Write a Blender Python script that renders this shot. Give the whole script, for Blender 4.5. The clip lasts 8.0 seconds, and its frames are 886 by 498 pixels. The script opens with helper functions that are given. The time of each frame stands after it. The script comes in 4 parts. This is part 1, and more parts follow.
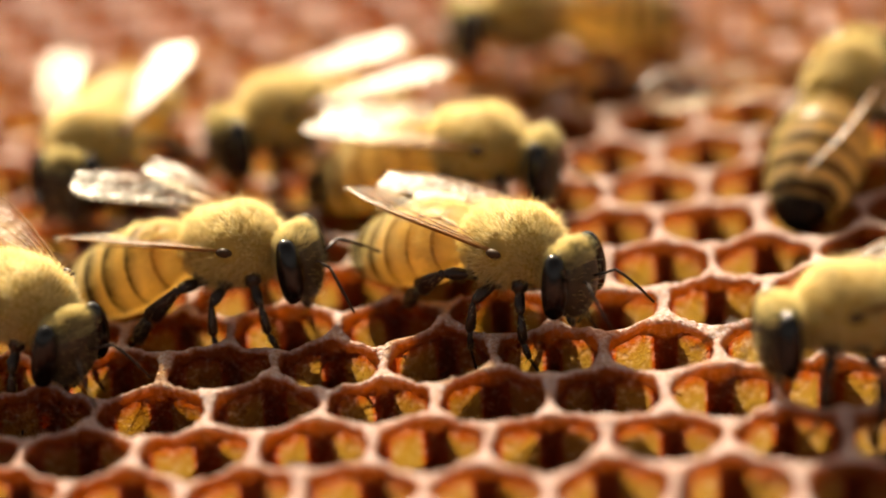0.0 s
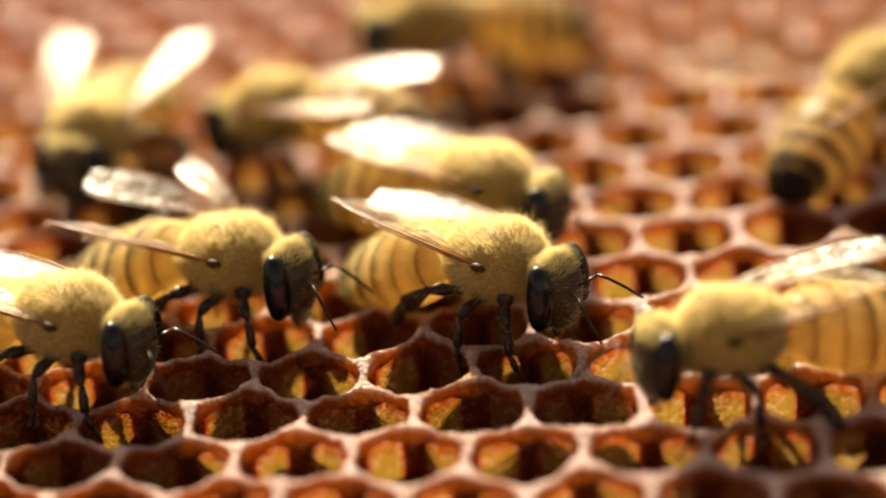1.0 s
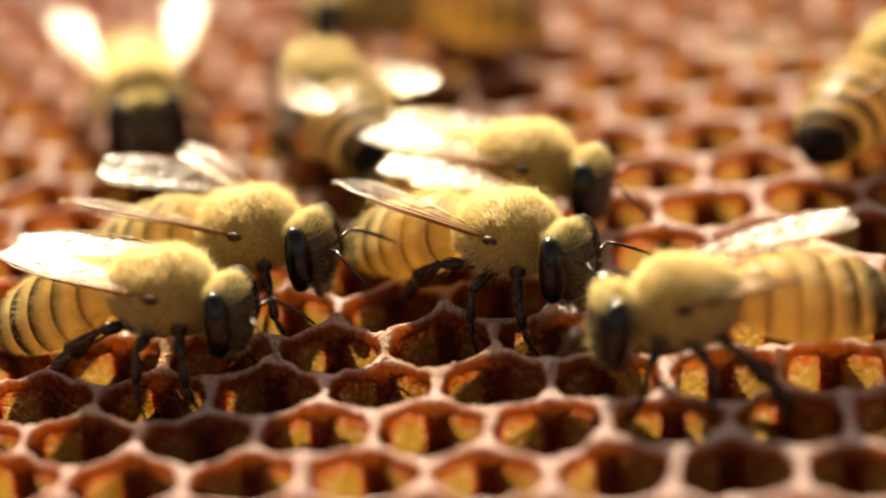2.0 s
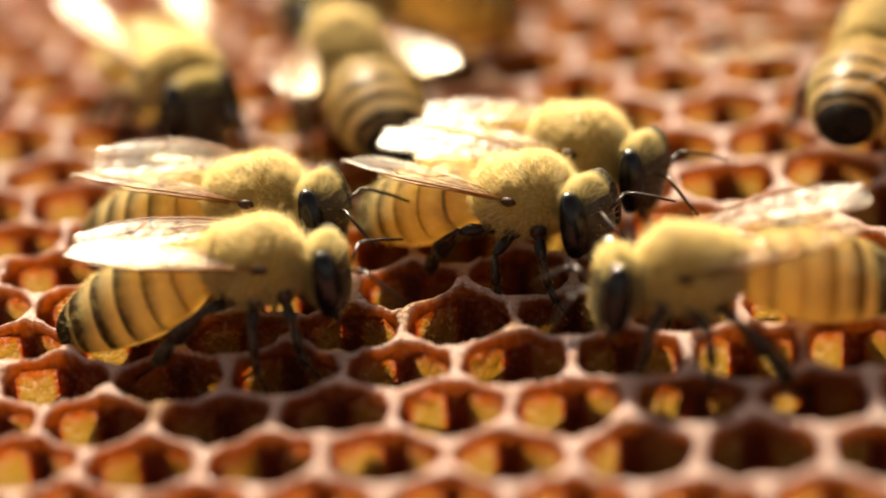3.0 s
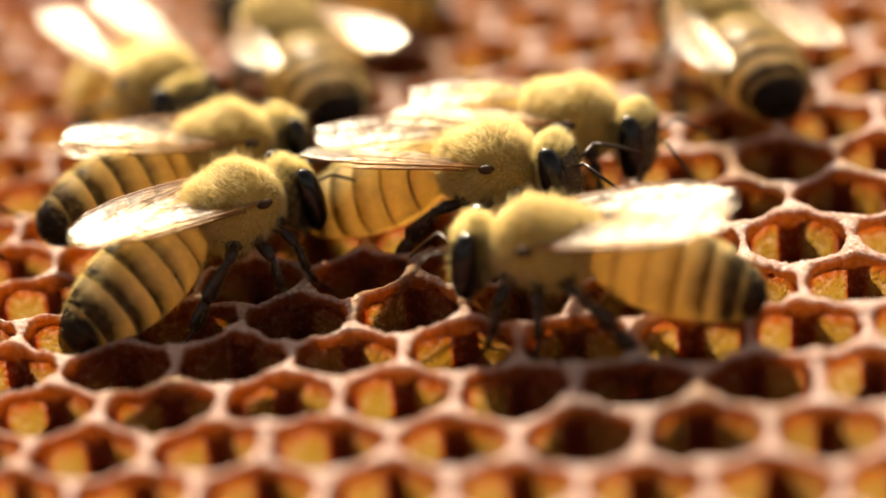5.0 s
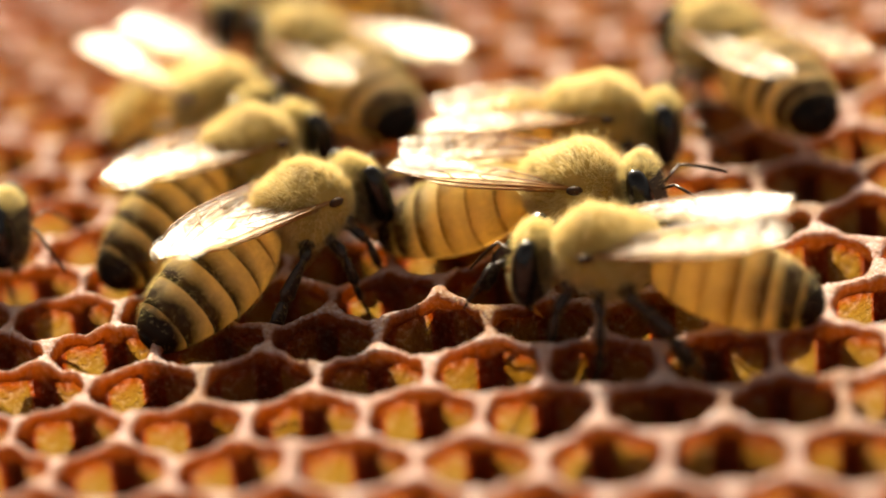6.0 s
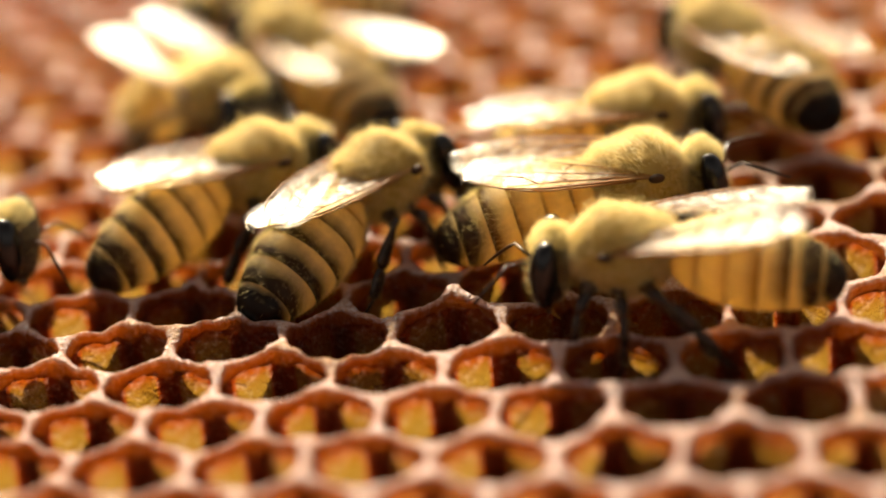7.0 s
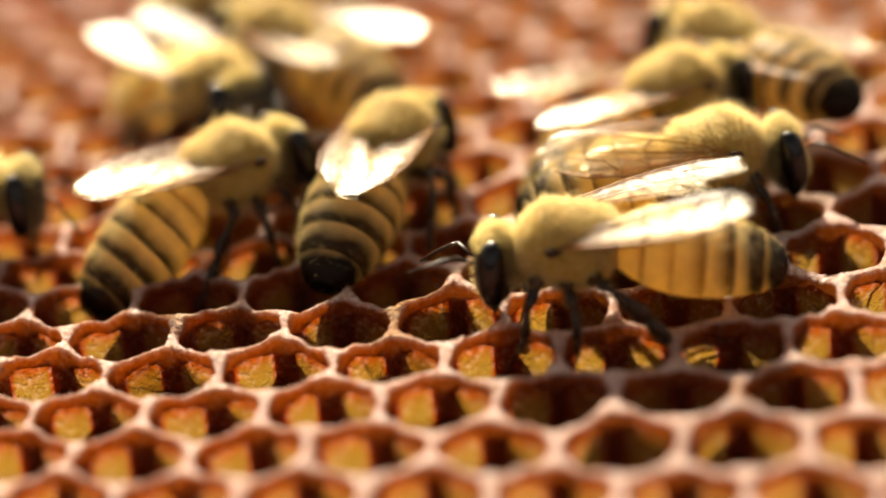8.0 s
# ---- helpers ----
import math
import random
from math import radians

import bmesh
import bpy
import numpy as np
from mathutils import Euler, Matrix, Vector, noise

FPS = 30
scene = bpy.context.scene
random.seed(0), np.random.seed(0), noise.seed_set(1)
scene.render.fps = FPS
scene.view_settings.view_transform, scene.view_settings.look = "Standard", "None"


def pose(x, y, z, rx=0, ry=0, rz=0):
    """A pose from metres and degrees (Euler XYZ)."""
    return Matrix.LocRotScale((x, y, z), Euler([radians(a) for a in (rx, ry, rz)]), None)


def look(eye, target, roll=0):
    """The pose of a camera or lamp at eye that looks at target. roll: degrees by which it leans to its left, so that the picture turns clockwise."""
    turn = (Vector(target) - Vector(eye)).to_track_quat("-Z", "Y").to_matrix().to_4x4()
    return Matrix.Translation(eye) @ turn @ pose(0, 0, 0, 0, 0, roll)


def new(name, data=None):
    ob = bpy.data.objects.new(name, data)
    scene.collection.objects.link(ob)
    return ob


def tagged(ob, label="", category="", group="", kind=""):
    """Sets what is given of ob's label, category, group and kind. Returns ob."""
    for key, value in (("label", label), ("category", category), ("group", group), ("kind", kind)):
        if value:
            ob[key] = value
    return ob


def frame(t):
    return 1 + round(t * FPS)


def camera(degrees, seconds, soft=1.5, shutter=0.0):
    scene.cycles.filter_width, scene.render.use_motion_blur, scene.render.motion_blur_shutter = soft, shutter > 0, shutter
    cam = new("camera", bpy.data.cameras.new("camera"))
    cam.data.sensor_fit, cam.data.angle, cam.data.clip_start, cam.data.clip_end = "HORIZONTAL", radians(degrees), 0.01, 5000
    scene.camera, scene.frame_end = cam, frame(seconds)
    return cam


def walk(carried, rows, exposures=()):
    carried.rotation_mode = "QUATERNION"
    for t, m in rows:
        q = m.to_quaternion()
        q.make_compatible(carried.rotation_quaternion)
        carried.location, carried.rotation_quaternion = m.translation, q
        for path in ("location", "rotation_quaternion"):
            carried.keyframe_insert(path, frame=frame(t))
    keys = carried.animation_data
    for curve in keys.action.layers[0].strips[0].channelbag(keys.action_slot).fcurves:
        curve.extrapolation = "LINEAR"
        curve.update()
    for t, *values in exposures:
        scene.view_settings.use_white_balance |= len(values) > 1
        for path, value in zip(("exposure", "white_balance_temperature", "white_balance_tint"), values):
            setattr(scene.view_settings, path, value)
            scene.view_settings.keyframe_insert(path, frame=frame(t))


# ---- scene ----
MM = 0.001            # the place is built in millimetres
PITCH = 5.3           # width of one cell
BEE = 1.17 * MM       # one unit of the bees' own measure

# ---- camera ----
cam = camera(18.557, 8.0, soft=1.9)
cam.data.dof.use_dof = True
cam.data.dof.focus_distance = 0.1307
cam.data.dof.aperture_fstop = 13.0
walk(cam, [
    (0, look((0.012427, -0.113384, 0.063406), (0.002717, 0.004746, 0.003075), -4.338)),
    (0.5, look((0.012802, -0.113666, 0.064323), (0.003487, 0.004406, 0.003815), -4.176)),
    (1, look((0.012964, -0.113965, 0.064023), (0.003786, 0.004333, 0.003936), -4.154)),
    (1.5, look((0.012806, -0.114165, 0.063376), (0.003505, 0.004061, 0.003168), -4.333)),
    (3, look((0.011103, -0.112211, 0.063424), (0.001656, 0.004824, 0.000953), -4.749)),
    (3.5, look((0.012293, -0.111788, 0.064047), (0.003403, 0.005012, 0.001058), -4.834)),
    (4, look((0.012636, -0.111607, 0.063295), (0.003761, 0.005164, 0.000250), -5.083)),
    (5.5, look((0.014970, -0.113131, 0.061510), (0.003810, 0.004690, 0.000825), -5.548)),
    (6, look((0.014507, -0.112857, 0.061893), (0.002846, 0.005006, 0.001384), -5.545)),
    (6.5, look((0.014296, -0.113230, 0.061257), (0.002206, 0.004722, 0.001006), -5.614)),
    (7, look((0.014580, -0.113278, 0.061714), (0.002174, 0.004666, 0.001513), -5.634)),
    (7.5, look((0.014430, -0.113704, 0.061779), (0.002281, 0.004122, 0.001295), -5.599)),
    (8, look((0.014443, -0.113985, 0.061729), (0.002126, 0.003893, 0.001379), -5.509)),
], exposures=[(0, 1.61, 8400, 12), (8, 1.61, 8400, 12)])

# ---- light ----
SUN_UP, SUN_TURN = 35.0, 16.0     # degrees above the comb; how far it stands to the left of straight behind
world = bpy.data.worlds.new("sky")
scene.world = world
world.use_nodes = True
wn = world.node_tree
sky = wn.nodes.new("ShaderNodeTexSky")
sky.sky_type = "NISHITA"
sky.sun_disc = False
sky.air_density, sky.dust_density, sky.ozone_density = 0.5, 5.0, 0.2
sky.sun_elevation = radians(SUN_UP)
sky.sun_rotation = radians(-SUN_TURN)
wn.nodes["Background"].inputs["Strength"].default_value = 0.06
haze = wn.nodes.new("ShaderNodeHueSaturation")
haze.inputs["Saturation"].default_value = 0.3
wn.links.new(sky.outputs["Color"], haze.inputs["Color"])
wn.links.new(haze.outputs["Color"], wn.nodes["Background"].inputs["Color"])
sun_data = bpy.data.lights.new("sun", "SUN")
sun_data.energy, sun_data.angle, sun_data.color = 5.0, radians(0.6), (1.0, 0.93, 0.82)
sun = new("sun", sun_data)
sun_from = Vector((-math.sin(radians(SUN_TURN)) * math.cos(radians(SUN_UP)),
                   math.cos(radians(SUN_TURN)) * math.cos(radians(SUN_UP)), math.sin(radians(SUN_UP))))
sun.matrix_world = look(sun_from, (0, 0, 0))


# ---- materials ----
def shader(name):
    m = bpy.data.materials.new(name)
    m.use_nodes = True
    t = m.node_tree
    b = t.nodes["Principled BSDF"]
    return m, t, b


def node(t, kind, **values):
    n = t.nodes.new(kind)
    for k, v in values.items():
        n.inputs[k.replace("_", " ")].default_value = v
    return n


def noise_at(t, scale, detail=3.0, rough=0.55):
    """Noise in the object's own space; scale in turns a metre."""
    co = t.nodes.new("ShaderNodeTexCoord")
    n = node(t, "ShaderNodeTexNoise", Scale=scale, Detail=detail, Roughness=rough)
    t.links.new(co.outputs["Object"], n.inputs["Vector"])
    return n


def ramp(t, source, stops):
    r = t.nodes.new("ShaderNodeValToRGB")
    el = r.color_ramp.elements
    while len(el) < len(stops):
        el.new(0.5)
    for e, (p, c) in zip(el, stops):
        e.position, e.color = p, (*c, 1)
    t.links.new(source, r.inputs["Fac"])
    return r


def bump(t, b, height, strength, distance):
    n = node(t, "ShaderNodeBump", Strength=strength, Distance=distance)
    t.links.new(height, n.inputs["Height"])
    t.links.new(n.outputs["Normal"], b.inputs["Normal"])
    return n


def mix_rgb(t, fac, a, b):
    m = t.nodes.new("ShaderNodeMix")
    m.data_type = "RGBA"
    for sock, v in ((m.inputs["Factor"], fac), (m.inputs[6], a), (m.inputs[7], b)):
        if isinstance(v, (float, int)):
            sock.default_value = v
        elif isinstance(v, tuple):
            sock.default_value = (*v, 1)
        else:
            t.links.new(v, sock)
    return m.outputs[2]


def math_node(t, op, a, b=0.0, clamp=False):
    m = t.nodes.new("ShaderNodeMath")
    m.operation, m.use_clamp = op, clamp
    for sock, v in zip(m.inputs, (a, b)):
        if isinstance(v, (float, int)):
            sock.default_value = v
        else:
            t.links.new(v, sock)
    return m.outputs[0]


def through_light(m, t, b, colour, amount):
    """Lets part of the light pass, spread, as wax, hair and thin horn do."""
    tr = t.nodes.new("ShaderNodeBsdfTranslucent")
    if isinstance(colour, tuple):
        tr.inputs["Color"].default_value = (*colour, 1)
    else:
        t.links.new(colour, tr.inputs["Color"])
    mx = node(t, "ShaderNodeMixShader", Fac=amount)
    t.links.new(b.outputs[0], mx.inputs[1])
    t.links.new(tr.outputs[0], mx.inputs[2])
    t.links.new(mx.outputs[0], t.nodes["Material Output"].inputs["Surface"])
    return tr


def own_value(t, name):
    """A value that the mesh itself carries, point by point."""
    a = t.nodes.new("ShaderNodeAttribute")
    a.attribute_name = name
    return a.outputs["Fac"]


def wax_material(name):
    """Old brood wax. The mesh carries its walls' thickness with painted corner shade, and pale rims: fresh wax with
    sunlit white put into the colour.
    """
    m, t, b = shader(name)
    fine, broad, crumbs = noise_at(t, 2600, 4.0), noise_at(t, 260, 2.0), noise_at(t, 6000, 4.0)
    tone = ramp(t, broad.outputs["Fac"], [(0.3, (0.15, 0.018, 0.004)), (0.7, (0.30, 0.045, 0.008))])
    grain = math_node(t, "SUBTRACT", fine.outputs["Fac"], 0.5)
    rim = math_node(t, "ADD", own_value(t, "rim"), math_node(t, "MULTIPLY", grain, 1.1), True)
    # fresh wax on the rims, whitened further by sunlight put into the colour
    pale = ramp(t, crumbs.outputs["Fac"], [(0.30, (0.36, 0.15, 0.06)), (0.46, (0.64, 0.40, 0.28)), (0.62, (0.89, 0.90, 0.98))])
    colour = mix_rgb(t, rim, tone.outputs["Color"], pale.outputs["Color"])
    t.links.new(colour, b.inputs["Base Color"])
    b.inputs["Roughness"].default_value = 0.40
    b.inputs["Specular IOR Level"].default_value = 0.40
    both = math_node(t, "ADD", fine.outputs["Fac"], math_node(t, "MULTIPLY", crumbs.outputs["Fac"], 0.7))
    bp = bump(t, b, both, 1.0, 0.00029)
    # passed light: yellow mid-wall, red in thicker wax, corner shade painted near black
    thick_shade = math_node(t, "ADD", own_value(t, "thick_shade"), math_node(t, "MULTIPLY", grain, 0.15), True)
    deep = ramp(t, thick_shade, [(0.0, (0.26, 0.150, 0.024)), (0.20, (0.25, 0.105, 0.014)), (0.40, (0.28, 0.050, 0.006)), (0.66, (0.15, 0.015, 0.003)), (1.0, (0.030, 0.004, 0.002))])
    # rim undersides painted orange, for sunlight coming through the wax
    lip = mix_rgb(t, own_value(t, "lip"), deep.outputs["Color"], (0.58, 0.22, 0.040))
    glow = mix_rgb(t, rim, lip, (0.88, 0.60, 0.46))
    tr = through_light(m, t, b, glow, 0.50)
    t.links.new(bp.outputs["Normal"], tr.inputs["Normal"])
    return m


def horn_material(name, dark, light, rough=0.35, amount=0.0):
    m, t, b = shader(name)
    n = noise_at(t, 1800, 4.0)
    c = ramp(t, n.outputs["Fac"], [(0.3, dark), (0.75, light)])
    t.links.new(c.outputs["Color"], b.inputs["Base Color"])
    b.inputs["Roughness"].default_value = rough
    b.inputs["Specular IOR Level"].default_value = 0.35
    bump(t, b, n.outputs["Fac"], 0.3, 0.00004)
    if amount:
        through_light(m, t, b, light, amount)
    return m


def band_material(name, light, dark, start, end):
    """Horn plate, light in front, with a dark rear band that thins out down the sides."""
    m, t, b = shader(name)
    co = t.nodes.new("ShaderNodeTexCoord")
    sep = t.nodes.new("ShaderNodeSeparateXYZ")
    t.links.new(co.outputs["Generated"], sep.inputs[0])
    n = noise_at(t, 2200, 4.0)
    soft = noise_at(t, 620, 2.0)
    both = math_node(t, "ADD", math_node(t, "MULTIPLY", n.outputs["Fac"], 0.22), math_node(t, "MULTIPLY", soft.outputs["Fac"], 1.15))
    wob = math_node(t, "MULTIPLY", math_node(t, "SUBTRACT", both, 0.68), 0.52)
    pos = math_node(t, "ADD", math_node(t, "SUBTRACT", 1.0, sep.outputs["X"]), wob)
    low = math_node(t, "MULTIPLY", math_node(t, "SUBTRACT", 0.50, sep.outputs["Z"]), 0.42, False)
    low = math_node(t, "MAXIMUM", low, 0.0)
    pos = math_node(t, "SUBTRACT", pos, low)
    f = ramp(t, pos, [(start, (0, 0, 0)), (end, (1, 1, 1))])
    tone = ramp(t, n.outputs["Fac"], [(0.3, tuple(0.78 * v for v in light)), (0.7, light)])
    c = mix_rgb(t, f.outputs["Color"], tone.outputs["Color"], dark)
    t.links.new(c, b.inputs["Base Color"])
    b.inputs["Roughness"].default_value = 0.33
    b.inputs["Specular IOR Level"].default_value = 0.5
    bump(t, b, n.outputs["Fac"], 0.25, 0.00004)
    through_light(m, t, b, c, 0.80)
    return m


def fur_material(name, root, tip):
    m, t, b = shader(name)
    g = t.nodes.new("ShaderNodeNewGeometry")
    c = ramp(t, g.outputs["Random Per Island"], [(0.0, root), (1.0, tip)])
    t.links.new(c.outputs["Color"], b.inputs["Base Color"])
    b.inputs["Roughness"].default_value = 0.5
    through_light(m, t, b, c.outputs["Color"], 0.82)
    return m


def membrane_material():
    """Clear thin horn, crinkled a little: it lets most light pass and throws the sun back white."""
    m, t, b = shader("wing membrane")
    n = noise_at(t, 950, 4.0)
    bp = node(t, "ShaderNodeBump", Strength=0.8, Distance=0.00016)
    t.links.new(n.outputs["Fac"], bp.inputs["Height"])
    gl = node(t, "ShaderNodeBsdfGlossy", Color=(0.97, 0.98, 1.0, 1), Roughness=0.42)
    tr = node(t, "ShaderNodeBsdfTranslucent", Color=(0.96, 0.92, 0.82, 1))
    t.links.new(bp.outputs["Normal"], gl.inputs["Normal"])
    clear = node(t, "ShaderNodeBsdfTransparent", Color=(0.97, 0.93, 0.83, 1))
    a, c = node(t, "ShaderNodeMixShader", Fac=0.42), t.nodes.new("ShaderNodeMixShader")
    # clear at the root, milky and finely wrinkled towards the tip
    co, sep = t.nodes.new("ShaderNodeTexCoord"), t.nodes.new("ShaderNodeSeparateXYZ")
    t.links.new(co.outputs["Generated"], sep.inputs[0])
    milky = math_node(t, "SUBTRACT", math_node(t, "MULTIPLY", n.outputs["Fac"], 0.09), math_node(t, "MULTIPLY", sep.outputs["X"], 0.085))
    milky = math_node(t, "MAXIMUM", math_node(t, "ADD", milky, 0.038), 0.015)
    t.links.new(milky, c.inputs["Fac"])
    t.links.new(gl.outputs[0], a.inputs[1])
    t.links.new(tr.outputs[0], a.inputs[2])
    t.links.new(clear.outputs[0], c.inputs[1])
    t.links.new(a.outputs[0], c.inputs[2])
    t.links.new(c.outputs[0], t.nodes["Material Output"].inputs["Surface"])
    return m


WAX = wax_material("wax")
HORN = horn_material("dark horn", (0.018, 0.010, 0.006), (0.060, 0.032, 0.014), 0.3)
LEG = horn_material("leg horn", (0.014, 0.008, 0.006), (0.050, 0.024, 0.012), 0.30, 0.12)
SKIN = horn_material("thorax skin", (0.26, 0.19, 0.07), (0.48, 0.36, 0.14), 0.6, 0.5)
FACE = horn_material("face horn", (0.016, 0.011, 0.007), (0.075, 0.050, 0.024), 0.42)
EYE = horn_material("eye", (0.003, 0.002, 0.002), (0.006, 0.004, 0.003), 0.18)
EYE.node_tree.nodes["Principled BSDF"].inputs["Specular IOR Level"].default_value = 0.36
BELLY = horn_material("belly horn", (0.92, 0.69, 0.38), (0.98, 0.81, 0.50), 0.45, 0.90)
GOLD, DUSK = (0.96, 0.84, 0.54), (0.056, 0.038, 0.019)
BAND = [band_material("banded horn", GOLD, DUSK, a, b) for a, b in ((0.50, 1.0), (0.34, 0.86), (0.22, 0.74), (0.16, 0.66))]
SOFT = [band_material("soft banded horn", (0.97, 0.85, 0.54), dark, a, b) for dark, a, b in (
    ((0.62, 0.46, 0.20), 0.48, 1.0), ((0.36, 0.24, 0.09), 0.38, 0.92), ((0.13, 0.080, 0.032), 0.30, 0.82), ((0.045, 0.028, 0.013), 0.12, 0.56))]
LINED = [band_material("lined horn", (0.97, 0.84, 0.52), (0.06, 0.034, 0.014), a, b) for a, b in ((0.62, 0.98), (0.56, 0.92), (0.48, 0.84), (0.40, 0.74))]
FRONT = band_material("amber horn", (0.97, 0.86, 0.56), (0.50, 0.32, 0.12), 0.6, 1.0)
TIP = band_material("tail horn", (0.80, 0.66, 0.36), (0.018, 0.011, 0.007), 0.02, 0.34)
FUR = fur_material("golden fur", (0.74, 0.58, 0.25), (0.99, 0.95, 0.74))
DOWN = fur_material("pale down", (0.66, 0.56, 0.28), (0.95, 0.88, 0.62))
AMBER = horn_material("tongue horn", (0.30, 0.12, 0.03), (0.60, 0.30, 0.08), 0.35, 0.4)
MEMBRANE = membrane_material()
ROOT = horn_material("wing root horn", (0.022, 0.011, 0.006), (0.085, 0.038, 0.016), 0.5)
ROOT.node_tree.nodes["Principled BSDF"].inputs["Specular IOR Level"].default_value = 0.12
VEIN = horn_material("wing vein", (0.20, 0.085, 0.02), (0.42, 0.20, 0.06), 0.4, 0.3)


# ---- mesh helpers ----
def mesh_from(name, verts, faces, material, smooth=True):
    me = bpy.data.meshes.new(name)
    me.from_pydata([tuple(v) for v in verts], [], faces)
    me.materials.append(material)
    me.polygons.foreach_set("use_smooth", [smooth] * len(me.polygons))
    me.update()
    return me


def part(name, me, parent, at=(0, 0, 0), label=""):
    ob = new(name, me)
    ob.parent = parent
    ob.location = at
    return tagged(ob, label)


def tube(points, radii, sides=8, flat=1.0):
    """A closed tapering tube along points; flat widens it across."""
    pts = [Vector(p) for p in points]
    verts, faces = [], []
    side = None
    for i, p in enumerate(pts):
        d = (pts[min(i + 1, len(pts) - 1)] - pts[max(i - 1, 0)]).normalized()
        ref = Vector((0, 0, 1)) if abs(d.z) < 0.9 else Vector((1, 0, 0))
        u = d.cross(ref).normalized() if side is None else (side - d * side.dot(d)).normalized()
        side = u
        v = d.cross(u)
        w = flat[i] if isinstance(flat, (list, tuple)) else flat
        for k in range(sides):
            a = 2 * math.pi * k / sides
            verts.append(p + u * math.cos(a) * radii[i] + v * math.sin(a) * radii[i] * w)
    for i in range(len(pts) - 1):
        for k in range(sides):
            a, b = i * sides + k, i * sides + (k + 1) % sides
            faces.append((a, b, b + sides, a + sides))
    for i, flip in ((0, True), (len(pts) - 1, False)):
        verts.append(pts[i])
        c = len(verts) - 1
        for k in range(sides):
            a, b = i * sides + k, i * sides + (k + 1) % sides
            faces.append((b, a, c) if flip else (a, b, c))
    return verts, faces


def blob(shape, rings=18, sides=28):
    """A closed body from shape(s, a): a point for s from 0 to 1 along it and the angle a round it."""
    verts, faces = [], []
    for i in range(rings + 1):
        for k in range(sides):
            verts.append(Vector(shape(i / rings, 2 * math.pi * k / sides)))
    for i in range(rings):
        for k in range(sides):
            a, b = i * sides + k, i * sides + (k + 1) % sides
            faces.append((a, b, b + sides, a + sides))
    return verts, faces


def scaled(verts, k):
    return [Vector(v) * k for v in verts]


def hairs(roots, length, width, lean, rng):
    """Fine three-sided hairs: roots are (place, outward); lean is added to the way they point."""
    verts, faces = [], []
    for p, n in roots:
        d = (n + lean + 0.38 * noise.noise_vector(p * 1.7) + Vector((rng.gauss(0, 0.32), rng.gauss(0, 0.32), rng.gauss(0, 0.32)))).normalized()
        L = length * rng.uniform(0.55, 1.2) * (1 + 0.5 * noise.noise(p * 2.3))
        u = d.orthogonal().normalized() * width
        v = d.cross(u)
        bend = Vector((rng.gauss(0, 0.12), rng.gauss(0, 0.12), rng.gauss(0, 0.12) - 0.08)) * L
        b = len(verts)
        q = p + d * L * 0.5 + bend * 0.3
        verts += [p + u, p - 0.5 * u + 0.87 * v, p - 0.5 * u - 0.87 * v,
                  q + 0.7 * u, q + 0.7 * (-0.5 * u + 0.87 * v), q + 0.7 * (-0.5 * u - 0.87 * v), p + d * L + bend]
        faces += [(b, b + 1, b + 4, b + 3), (b + 1, b + 2, b + 5, b + 4), (b + 2, b, b + 3, b + 5),
                  (b + 3, b + 4, b + 6), (b + 4, b + 5, b + 6), (b + 5, b + 3, b + 6)]
    return verts, faces


def down(roots, length, width, lean, rng):
    """Short straight hairs, finer than hairs() and many more."""
    verts, faces = [], []
    for p, n in roots:
        d = (n + lean + 0.45 * noise.noise_vector(p * 1.5) + 0.3 * noise.noise_vector(p * 5) + Vector((rng.gauss(0, 0.22), rng.gauss(0, 0.22), rng.gauss(0, 0.22)))).normalized()
        L = length * rng.uniform(0.6, 1.15) * (1 + 0.45 * noise.noise(p * 2.3))
        u = d.orthogonal().normalized() * width
        v = d.cross(u)
        b = len(verts)
        verts += [p + u, p - 0.5 * u + 0.87 * v, p - 0.5 * u - 0.87 * v, p + d * L]
        faces += [(b, b + 1, b + 3), (b + 1, b + 2, b + 3), (b + 2, b, b + 3)]
    return verts, faces


# ---- the comb ----
ROW = PITCH * math.sqrt(3) / 2 * 0.951


def settle(x, y):
    """The comb's own unevenness: how its rows drift from a true lattice."""
    u, v = 2.6 * math.tanh(x / 26), 2.2 * math.tanh(y / 22)
    dx = -0.096 + 0.066 * u + 0.160 * v + 0.038 * u * u - 0.156 * u * v + 0.055 * v * v
    dy = -0.676 + 0.376 * u - 1.065 * v + 0.032 * u * u + 0.602 * u * v + 0.067 * v * v - 0.035 * u ** 3
    return x + dx, y + dy


def uneven(x, y, z, amount):
    return noise.noise(Vector((x * 0.37 + 11.3 * z, y * 0.37 - 7.1 * z, 3.7 * z))) * amount


# corners where the bees have drawn the wax up: place and extra height
PEAKS = [(2.6, 2.6, 0.45), (21.4, 7.2, 0.5), (13.6, 1.6, 0.4), (5.2, -1.2, 0.4), (-16.3, -0.8, 0.4), (-5.3, -2.0, 0.35), (16.1, -10.1, 0.3)]


def corner(x, y):
    """A lattice corner, settled, jittered and with its own height."""
    wx, wy = settle(x, y)
    tall = sum(h * math.exp(-((wx - px) ** 2 + (wy - py) ** 2) / 1.2) for px, py, h in PEAKS)
    return Vector((wx + uneven(x, y, 1.0, 0.55), wy + uneven(x, y, 2.0, 0.55), 0.12 + uneven(x, y, 3.0, 0.55) + tall))


